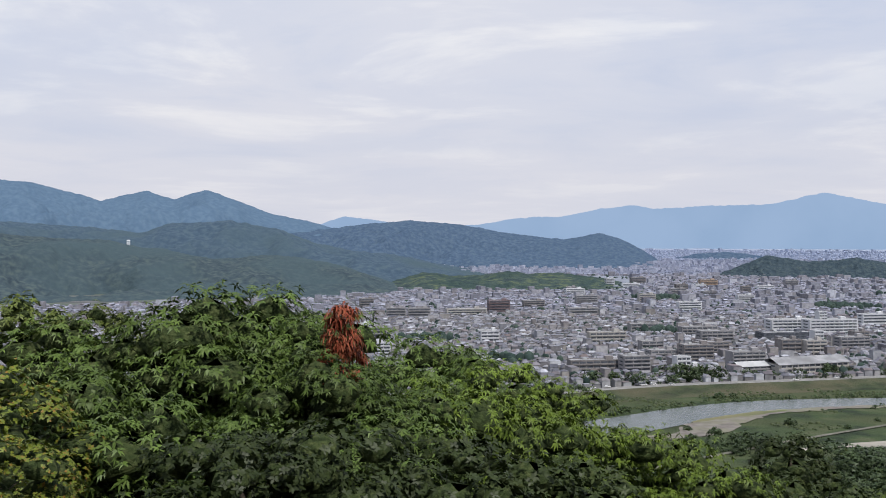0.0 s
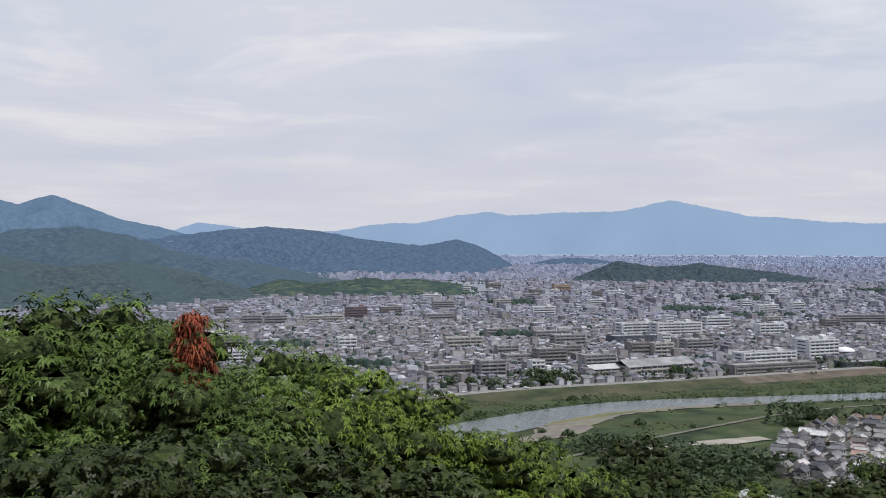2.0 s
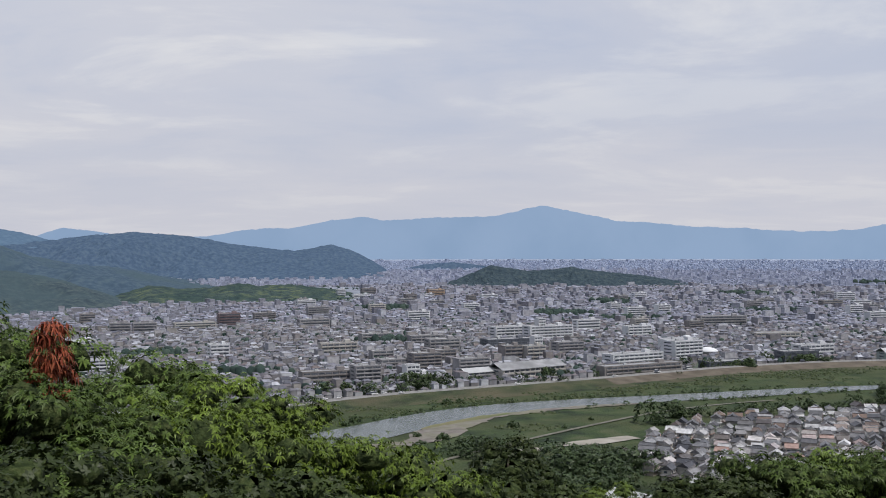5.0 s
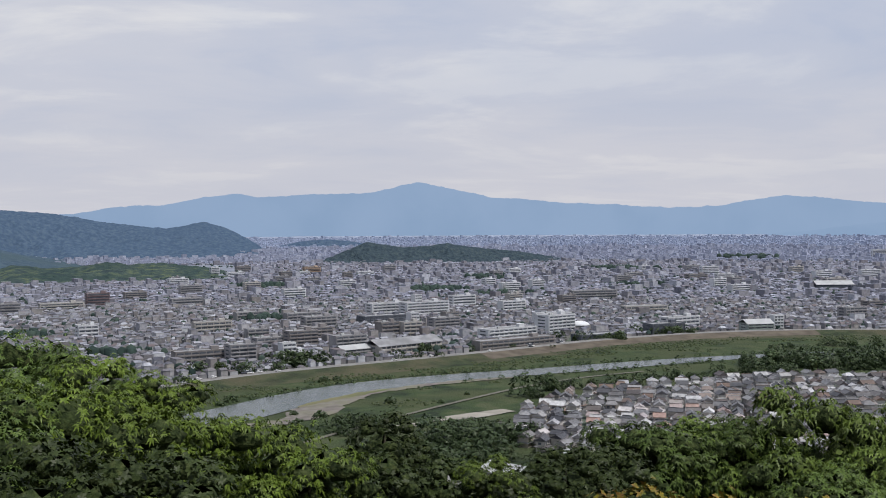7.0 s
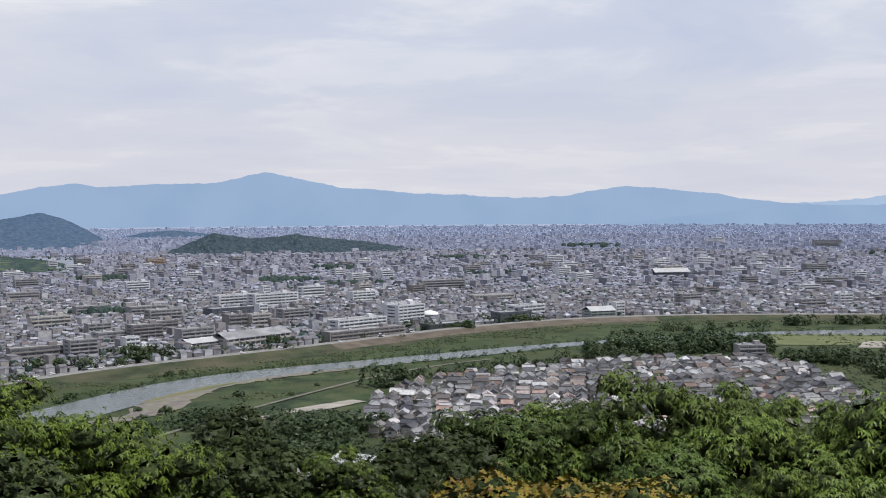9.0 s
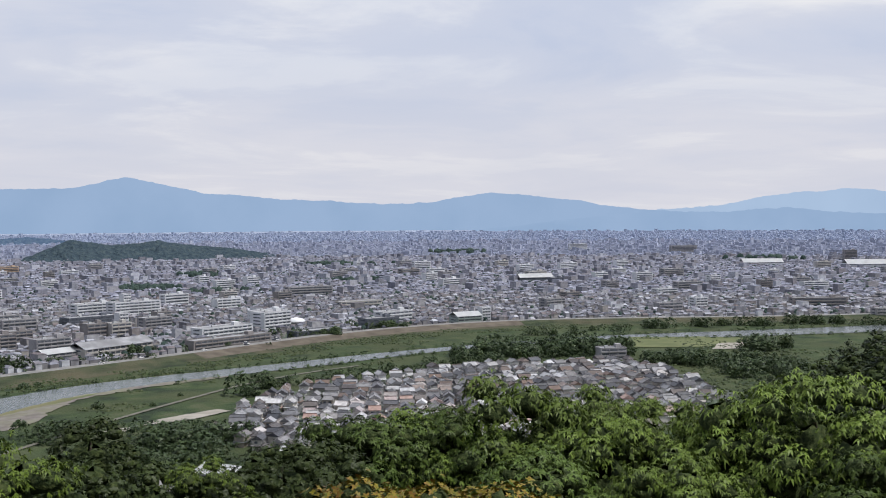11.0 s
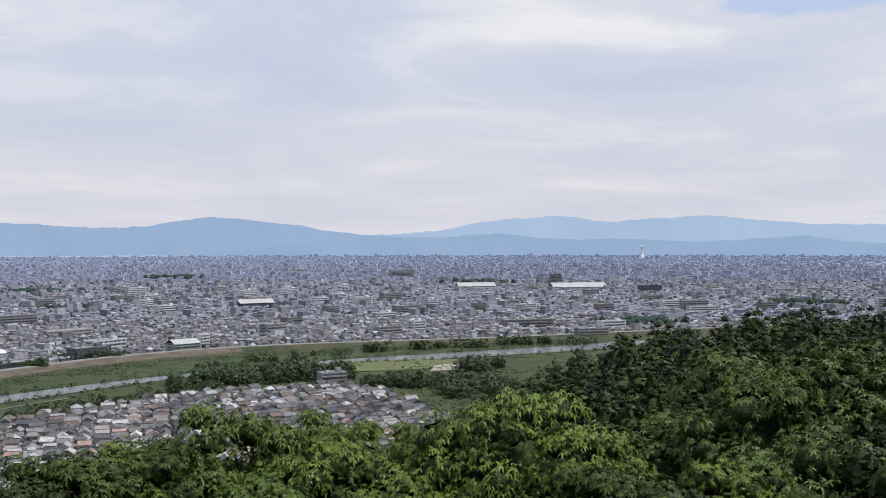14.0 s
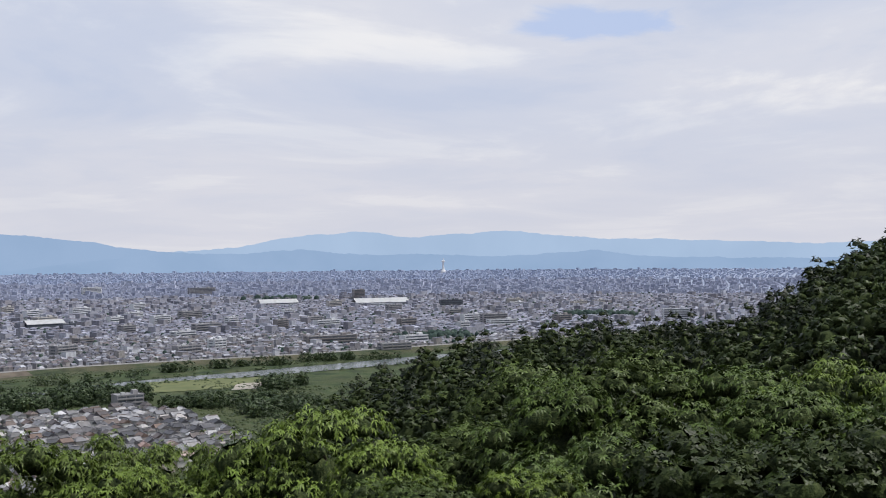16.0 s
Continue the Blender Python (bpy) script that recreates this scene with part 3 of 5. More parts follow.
patch("sand_lot_small", [(178, 548), (196, 552), (196, 542), (180, 540)], 0.5, M_SAND, "small pale sandy yard", "lot", 0.8, 9)
patch("car_park", [(158, 436), (190, 440), (186, 412), (160, 410)], 0.45, M_ROAD, "asphalt car park below the slope", "car park", 0.5, 7)
ribbon("footpath", [(60, 470), (130, 530), (200, 582), (262, 622), (330, 664), (420, 676)], [-1.6, 1.6], [0.5, 0.5], [M_PATH], [0], "pale gravel footpath across the flood plain", "path")
ribbon("river_far", [(1700, 1010), (1947, 940), (2060, 850), (2200, 700), (2400, 500)], [-34, 34], [0.6, 0.6], [M_WATER], [0], "distant bright stretch of the river", "river", 30)
ribbon("far_bank", [(1640, 960), (1900, 880), (2000, 800), (2120, 660), (2300, 480)], [-45, 45], [0.5, 0.5], [M_MEADOW], [0], "green bank of the distant river", "river bank", 30)
ribbon("far_meadow", [(1800, 1120), (2040, 1010), (2180, 860), (2350, 700)], [-50, 40], [0.5, 0.5], [M_FLOOD], [0], "green flood land beyond the distant river", "meadow", 30)

# ---------------------------------------------------------------- large buildings of the town
M_GLASS = material("window_glass_dark", ((0.06, 0.068, 0.085), (0.11, 0.12, 0.14)), 0.4, 0.25, spec=0.6)
# wall colours; red, dark and grey are lightened as haze for far blocks
PAINT = {
    "white": material("white_render", ((0.581, 0.587, 0.614), (0.669, 0.676, 0.698)), 0.2, 0.8, second=(0.06, (0.528, 0.534, 0.558))),
    "beige": material("beige_render", ((0.370, 0.347, 0.326), (0.440, 0.423, 0.405)), 0.2, 0.85),
    "grey": material("grey_concrete", ((0.238, 0.231, 0.242), (0.317, 0.311, 0.321)), 0.2, 0.85),
    "brown": material("brown_tile", ((0.194, 0.178, 0.177), (0.255, 0.240, 0.237)), 0.2, 0.8),
    "red": material("red_brown_tile", ((0.150, 0.111, 0.116), (0.189, 0.142, 0.149)), 0.2, 0.8),
    "dark": material("dark_cladding", ((0.088, 0.096, 0.119), (0.123, 0.134, 0.158)), 0.2, 0.7),
    "orange": material("ochre_render", ((0.334, 0.240, 0.167), (0.405, 0.303, 0.223)), 0.2, 0.8),
    "green": material("sage_cladding", ((0.229, 0.276, 0.260), (0.299, 0.338, 0.326)), 0.2, 0.75),
}
M_FLATROOF = material("flat_roof", ((0.194, 0.196, 0.209), (0.317, 0.320, 0.335)), 0.12, 0.9, second=(0.05, (0.176, 0.178, 0.186)))
M_PALEROOF = material("pale_metal_roof", ((0.32, 0.325, 0.33), (0.42, 0.425, 0.43)), 0.15, 0.6, second=(0.05, (0.38, 0.39, 0.4)))
CUBE_F = [(0, 3, 2, 1), (4, 5, 6, 7), (0, 1, 5, 4), (1, 2, 6, 5), (2, 3, 7, 6), (3, 0, 4, 7)]


def box_mesh(name, sx, sy, sz, mat, bevel=0.0):
    """A box on z = 0, centred in plan; its upper rim drawn in by bevel."""
    b = bevel
    v = [(-sx / 2, -sy / 2, 0), (sx / 2, -sy / 2, 0), (sx / 2, sy / 2, 0), (-sx / 2, sy / 2, 0)]
    v += [(-sx / 2 + b, -sy / 2 + b, sz), (sx / 2 - b, -sy / 2 + b, sz), (sx / 2 - b, sy / 2 - b, sz), (-sx / 2 + b, sy / 2 - b, sz)]
    return mesh_of(name, v, CUBE_F, [mat])


def parapet_mesh(name, sx, sy, mat, t=0.35, h=0.8):
    """A flat roof sunk behind a parapet."""
    v, f = [], []
    for z, k in ((0, 0), (h, 0), (h, t), (h * 0.35, t)):
        v += [(-sx / 2 + k, -sy / 2 + k, z), (sx / 2 - k, -sy / 2 + k, z), (sx / 2 - k, sy / 2 - k, z), (-sx / 2 + k, sy / 2 - k, z)]
    for ring in range(3):
        for q in range(4):
            a, b = ring * 4 + q, ring * 4 + (q + 1) % 4
            f.append((a, b, b + 4, a + 4))
    f.append((12, 13, 14, 15))
    return mesh_of(name, v, f, [mat, M_FLATROOF], [0] * 12 + [1])


def gable_mesh(name, sx, sy, rise, over, mat, thick=0.3):
    """A gabled roof slab with eaves."""
    w, d = sx / 2 + over, sy / 2 + over
    drop = -rise * over / (sy / 2)
    v = []
    for z in (0, thick):
        v += [(-w, -d, drop + z), (w, -d, drop + z), (w, 0, rise + z), (-w, 0, rise + z), (w, d, drop + z), (-w, d, drop + z)]
    f = [(6, 7, 8, 9), (9, 8, 10, 11), (3, 2, 1, 0), (5, 4, 2, 3), (0, 1, 7, 6), (4, 5, 11, 10), (1, 2, 8, 7), (2, 4, 10, 8), (3, 0, 6, 9), (5, 3, 9, 11)]
    return mesh_of(name, v, f, [mat])


def block(x, y, w, h, paint, deg, depth=14.0, floors=None, roof="flat", label="", bands=True):
    """A large building: wall, roof, and per storey a window band with its balcony parapet; a stair head on top."""
    ob = new("building")
    z0 = float(height(np.array(x * 1.0), np.array(y * 1.0)))
    ob.matrix_basis = pose(x, y, z0 - 0.3, 0, 0, deg)
    m = PAINT[paint]
    child("wall", box_mesh("wall", w, depth, h + 0.3, m), ob)
    if roof == "flat":
        child("roof", parapet_mesh("roof", w + 0.3, depth + 0.3, m), ob, m=pose(0, 0, h + 0.3))
        if w > 14 and h > 8:
            child("stair_head", box_mesh("stair_head", min(6, w * 0.2), 5, 2.8, m, 0.1), ob, m=pose(w * 0.27, 1, h + 0.5))
            child("water_tank", box_mesh("water_tank", 3, 2.2, 1.8, M_PALEROOF, 0.2), ob, m=pose(-w * 0.2, -1, h + 0.55))
    else:
        child("roof", gable_mesh("roof", w, depth, depth * 0.2, 0.8, M_PALEROOF if roof == "pale" else M_FLATROOF), ob, m=pose(0, 0, h + 0.3))
    n = floors or max(1, round(h / 3.2))
    fh = h / n
    if bands:
        gm = box_mesh("window_band", w * 0.94, 0.24, fh * 0.42, M_GLASS)
        gs = box_mesh("window_band", 0.24, depth * 0.5, fh * 0.36, M_GLASS)
        bal = box_mesh("balcony", w * 0.96, 0.9, fh * 0.32, m)
        k = max(3, int(w / 5.5))
        fin = box_mesh("pier", 0.5, 0.5, h * 0.96, m)
        for q in range(n):
            child("window_band", gm, ob, m=pose(0, -depth / 2 - 0.04, 0.3 + q * fh + fh * 0.42))
            if depth > 13:
                child("window_band", gs, ob, m=pose(-w / 2 - 0.02, 0, 0.3 + q * fh + fh * 0.42))
            if depth > 13:
                child("window_band", gs, ob, m=pose(w / 2 + 0.02, 0, 0.3 + q * fh + fh * 0.42))
            if paint != "dark":
                child("balcony", bal, ob, m=pose(0, -depth / 2 - 0.4, 0.3 + q * fh + fh * 0.06))
        for q in range(0 if math.hypot(x, y) > 1300 else k + 1):
            child("pier", fin, ob, m=pose(-w * 0.48 + w * 0.96 * q / k, -depth / 2 - 0.35, 0.2))
    CLEAR.append((x, y, max(w, depth) * 0.5 + 4))
    return tagged(ob, label or (paint + " block of flats with rows of windows in the town"), "building", "large buildings of the town")


#  x, y, width, height, paint, turn, depth, roof, label
BLOCKS = [
    (405, 912, 58, 9.5, "white", 16, 16, "flat", "long white factory wing with a stepped roof beside the embankment"),
    (462, 930, 34, 18.0, "white", 16, 20, "flat", "white office tower block of the factory beside the embankment"),
    (376, 833, 80, 9.0, "brown", 14, 12, "flat", "long low brown building with a pale roof along the embankment"),
    (472, 862, 50, 6.0, "dark", 8, 16, "flat", "low dark hall beside the factory"),
    (552, 882, 36, 10.5, "dark", 2, 16, "flat", "dark blue-grey cubic building near the river"),
    (645, 868, 27, 8.5, "green", -8, 18, "pale", "sage-green hall with a pale roof near the river"),
    (670, 870, 10, 14.5, "white", -8, 9, "flat", "slim white building with a tower near the river"),
    (378, 1192, 48, 13.5, "white", 12, 18, "flat", "broad white hospital wing with rows of windows"),
    (412, 1160, 56, 16.0, "white", 12, 18, "flat", "tall white hospital block with rows of windows"),
    (404, 1164, 9, 24.0, "white", 12, 9, "flat", "white stair tower of the hospital"),
    (344, 1095, 55, 8.5, "dark", 12, 18, "flat", "low black hall before the hospital"),
    (306, 965, 19, 14.0, "brown", 12, 13, "flat", "brown brick apartment block"),
    (327, 962, 20, 13.5, "beige", 12, 13, "flat", "beige and brown apartment block"),
    (338, 985, 9, 20.0, "white", 12, 9, "flat", "slim white tower house with flat roof"),
    (522, 1164, 32, 13.0, "white", 10, 12, "flat", "white apartment slab with balconies"),
    (694, 1283, 64, 13.5, "grey", -4, 14, "flat", "long grey apartment slab with balconies"),
    (285, 855, 66, 7.5, "beige", 20, 22, "gable", "school hall with a long grey gabled roof beside the embankment"),
    (240, 846, 30, 6.0, "grey", 18, 14, "pale", "low hall with a pale roof beside the embankment"),
    (247, 888, 30, 12.0, "grey", 14, 12, "flat", "grey apartment block with balconies"),
    (238, 968, 30, 11.5, "brown", 14, 13, "flat", "brown tiled apartment block in the town"),
    (379, 1010, 30, 12.0, "grey", 12, 14, "flat", "grey concrete office building standing in the town"),
    (660, 1098, 54, 7.5, "beige", -4, 16, "flat", "long low beige hall in the town"),
    (147, 836, 21, 14.5, "grey", 10, 14, "flat", "grey-brown apartment block near the embankment"),
    (118, 846, 42, 10.0, "brown", 10, 11, "flat", "long brown apartment building near the embankment"),
    (181, 805, 22, 10.0, "white", 12, 14, "flat", "small white hall with a stepped top near the embankment"),
    (178, 812, 11, 16.5, "white", 12, 9, "flat", "white upper block of the small hall"),
    (74, 1455, 28, 17.5, "red", 8, 16, "flat", "dark red-brown apartment block"),
    (128, 1545, 30, 11.5, "brown", 8, 14, "flat", "red-brown apartment slab with balconies"),
    (210, 1597, 32, 15.5, "grey", 8, 12, "flat", "grey apartment slab with a flat roof"),
    (30, 1417, 52, 9.0, "beige", 8, 16, "flat", "long low cream-coloured hall"),
    (516, 2121, 34, 15.0, "orange", 8, 14, "flat", "ochre and brown apartment block"),
    (-59, 1363, 24, 14.0, "grey", 6, 11, "flat", "grey apartment slab with balconies"),
    (-30, 1363, 28, 13.5, "grey", 6, 11, "flat", "grey apartment slab with rounded ends"),
    (-67, 958, 42, 12.0, "white", 6, 12, "flat", "pale school building of three storeys"),
    (213, 918, 27, 14.5, "brown", 12, 14, "flat", "brown apartment block with a flat roof"),
    (186, 926, 25, 9.0, "grey", 12, 14, "flat", "low grey apartment block"),
    (2063, 1395, 26, 25.0, "brown", -40, 18, "flat", "tall brown tower block"),
    (1796, 1416, 80, 8.0, "white", -36, 34, "pale", "wide pale-roofed market halls"),
    (1880, 1217, 112, 9.0, "white", -40, 40, "pale", "wide pale-roofed sheds in the city"),
    (1122, 1326, 56, 8.0, "dark", -20, 26, "pale", "dark hall with a bright white roof"),
    (1632, 517, 40, 20.0, "white", -62, 16, "flat", "broad white slab building beyond the wooded spur"),
    (1905, 1065, 46, 14.0, "dark", -46, 14, "flat", "dark grey apartment slab"),
    (1026, 646, 36, 9.5, "grey", -32, 14, "flat", "long grey building behind the embankment"),
    (1074, 767, 64, 10.5, "brown", -32, 14, "flat", "long brown-grey apartment building behind the embankment"),
    (1451, 725, 44, 9.0, "white", -40, 16, "flat", "low white hall with a flat roof"),
    (1466, 746, 40, 16.0, "grey", -40, 14, "flat", "grey apartment slab with flat roof"),
    (1188, 1742, 34, 16.5, "white", -10, 14, "flat", "white apartment slab with flat roof"),
    (1098, 1247, 20, 11.0, "dark", -18, 14, "flat", "dark apartment block in the town"),
    (2156, 1949, 70, 19.0, "grey", -28, 16, "flat", "long grey housing slab far in the city"),
    (2033, 2219, 50, 20.0, "white", -24, 16, "flat", "pale housing slab far in the city"),
    (1087, 1550, 30, 13.5, "white", -10, 14, "flat", "white apartment slab with flat roof"),
    (574, 590, 20, 8.5, "grey", -24, 12, "flat", "grey three-storey house at the village's edge"),
]
for bx, by, bw, bh, paint, deg, dep, rf, text in BLOCKS:
    block(bx, by, bw, bh, paint, deg, dep, None, rf, text)


def more_blocks():
    """Further middle-sized blocks between the houses."""
    rng = random.Random(21)
    n = 0
    while n < 80:
        A, r = rng.uniform(-6, 72), rng.uniform(950, 2300)
        x, y = at(A, r)
        if near_line(np.array(x), np.array(y), DIKE) < 60 or (A < 6 and r > 1600) or any(math.hypot(x - a, y - b) < c + 28 for a, b, c in CLEAR):
            continue
        deg = 10 - 34 * float(smoothstep(30, 60, np.array(A)))
        block(x, y, rng.uniform(16, 42), rng.uniform(8.5, 15), rng.choice(["white", "white", "beige", "grey", "grey", "brown", "white"]), deg, rng.uniform(10, 15), None, "flat")
        n += 1


more_blocks()


def dome_hall(x, y):
    ob = new("round_hall")
    ob.matrix_basis = pose(x, y, 0)
    V, Fc = [], []
    prof = [(8.0, 0), (8.0, 6.0), (9.2, 6.2), (9.2, 6.9), (7.8, 8.2), (5.4, 9.3), (2.6, 9.9), (0.01, 10.1)]
    for rr, z in prof:
        for k in range(28):
            V.append((rr * math.cos(k * math.tau / 28), rr * math.sin(k * math.tau / 28), z))
    for s in range(len(prof) - 1):
        for k in range(28):
            a, b = s * 28 + k, s * 28 + (k + 1) % 28
            Fc.append((a, b, b + 28, a + 28))
    cut = 28 * 2
    child("wall", mesh_of("wall", V, Fc[:cut], [PAINT["grey"]], None, True), ob)
    child("dome", mesh_of("dome", V, Fc[cut:], [PAINT["white"]], None, True), ob)
    CLEAR.append((x, y, 14))
    tagged(ob, "round hall with a shallow white dome beside the factory", "hall")


dome_hall(494, 940)


def city_tower():
    """The slim white lattice-free tower with a disc-shaped look-out far in the city."""
    ob = new("tower")
    x, y = at(60.4, 4350)
    ob.matrix_basis = pose(x, y, float(height(np.array(x), np.array(y))))

    def lathe(prof, name):
        V, Fc = [], []
        for rr, z in prof:
            for k in range(14):
                V.append((rr * math.cos(k * math.tau / 14), rr * math.sin(k * math.tau / 14), z))
        for s in range(len(prof) - 1):
            for k in range(14):
                a, b = s * 14 + k, s * 14 + (k + 1) % 14
                Fc.append((a, b, b + 14, a + 14))
        child(name, mesh_of(name, V, Fc, [PAINT["white"]], None, True), ob)
    lathe([(9, 0), (9, 12), (5.5, 14), (4.2, 22), (3.6, 40), (3.6, 44)], "shaft")
    lathe([(3.6, 44), (7, 46), (7.6, 48), (7, 50), (3, 52)], "lookout")
    lathe([(1.6, 52), (1.3, 58), (0.4, 62)], "spire")
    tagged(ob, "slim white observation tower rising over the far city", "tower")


city_tower()

# bluish haze tint in both woodland colours, with a faint emission
M_TWINHILL = material("twin_hill_woods_haze_glow", ((0.032, 0.048, 0.062), (0.042, 0.060, 0.074), (0.056, 0.076, 0.084)), 0.1, 0.95, glow=0.2, spec=0.0, bump=1.0, bump_scale=0.1)
M_LOWHILL = material("low_hill_woods_haze_glow", ((0.035, 0.051, 0.056), (0.052, 0.074, 0.070), (0.096, 0.119, 0.074)), 0.05, 0.95, glow=0.2, spec=0.0, bump=1.0, bump_scale=0.1, second=(0.008, (0.033, 0.054, 0.053)))
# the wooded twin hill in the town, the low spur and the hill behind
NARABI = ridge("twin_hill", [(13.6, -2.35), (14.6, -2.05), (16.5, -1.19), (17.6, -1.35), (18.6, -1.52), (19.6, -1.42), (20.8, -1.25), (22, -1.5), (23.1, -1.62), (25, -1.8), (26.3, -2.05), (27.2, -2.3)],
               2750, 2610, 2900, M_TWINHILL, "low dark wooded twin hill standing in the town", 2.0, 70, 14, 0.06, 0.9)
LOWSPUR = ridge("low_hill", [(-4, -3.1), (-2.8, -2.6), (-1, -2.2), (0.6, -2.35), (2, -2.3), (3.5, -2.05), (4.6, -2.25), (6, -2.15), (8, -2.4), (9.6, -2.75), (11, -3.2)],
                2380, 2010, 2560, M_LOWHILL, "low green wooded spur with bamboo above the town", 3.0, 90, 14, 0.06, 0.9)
ridge("small_far_hill", [(11.6, -1.45), (13, -1.15), (14.6, -1.02), (16, -1.2), (17.2, -1.5)], 3900, 3800, 4000, M_MIDHILL, "small dark hill far in the city", 2.0, 80, 10, 0.06, 0.9)

town_ring("town_houses", 690, 1450, 7.7, 8.0, 5, [M_WALLS, M_ROOFS], 7.3, "dense grey-roofed low houses of the town beyond the river", 0.035, (6, 10.5), 0.78)
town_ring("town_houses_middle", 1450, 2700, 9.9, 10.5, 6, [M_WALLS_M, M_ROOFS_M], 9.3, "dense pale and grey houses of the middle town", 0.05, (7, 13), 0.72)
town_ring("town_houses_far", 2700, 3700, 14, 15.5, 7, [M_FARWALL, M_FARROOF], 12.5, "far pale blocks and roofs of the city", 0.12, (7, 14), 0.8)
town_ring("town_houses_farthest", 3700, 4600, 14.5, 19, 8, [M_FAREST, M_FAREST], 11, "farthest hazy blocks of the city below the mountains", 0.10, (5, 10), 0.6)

# ---------------------------------------------------------------- trees


def leaf_quads(centres, dirs, ups, length, width, droop, rng, tri=False):
    """Diamond leaves (base, two sides, tip), or plain triangles for far crowns."""
    n = len(centres)
    L = length * rng.uniform(0.75, 1.2, n)[:, None]
    W = width * rng.uniform(0.8, 1.2, n)[:, None]
    side = np.cross(dirs, ups)
    side /= np.linalg.norm(side, axis=1)[:, None] + 1e-9
    mid = centres + dirs * L * 0.45
    tip = centres + dirs * L + np.array([0, 0, -1.0]) * L * droop
    if tri:
        V = np.stack([centres - side * W / 2, centres + side * W / 2, tip], 1).reshape(-1, 3)
        return V, np.arange(n)[:, None] * 3 + np.array([0, 1, 2])
    V = np.stack([centres, mid + side * W / 2, tip, mid - side * W / 2], 1).reshape(-1, 3)
    return V, np.arange(n)[:, None] * 4 + np.array([0, 1, 2, 3])


def unit(v):
    return v / (np.linalg.norm(v, axis=-1, keepdims=True) + 1e-9)


CURVED = {}
BOUGH_V = 16


def bough_core(C, r, whole, rng, tri):
    """Uneven faceted domes at the boughs' centres; the last one, of its own radius and height, is the heart of the crown."""
    rings = [(0.75, -0.55, 0.0), (1.0, 0.05, 0.5), (0.62, 0.7, 0.0)]
    bv = np.array([(q * math.cos((k + o) * math.tau / 5), q * math.sin((k + o) * math.tau / 5), z) for q, z, o in rings for k in range(5)] + [(0.0, 0.0, 1.0)])
    size = np.stack([r * 1.1, r * 1.1, r * 0.78], -1)
    size[-1] = (whole[0], whole[0], whole[1])
    V = bv[None] * rng.uniform(0.82, 1.12, (len(C), BOUGH_V, 1)) * size[:, None] + C[:, None]
    f = []
    for ring in (0, 5):
        for k in range(5):
            a, b = ring + k, ring + (k + 1) % 5
            f.append((a, b, b + 5, a + 5))
    if tri:
        f = [t for a, b, c, d in f for t in ((a, b, c), (a, c, d))] + [(10 + k, 10 + (k + 1) % 5, 15) for k in range(5)]
    else:
        f += [(10, 11, 12, 15), (12, 13, 14, 15)]
    f = np.array(f)
    return V.reshape(-1, 3), (np.arange(len(C))[:, None, None] * BOUGH_V + f[None]).reshape(-1, f.shape[1])




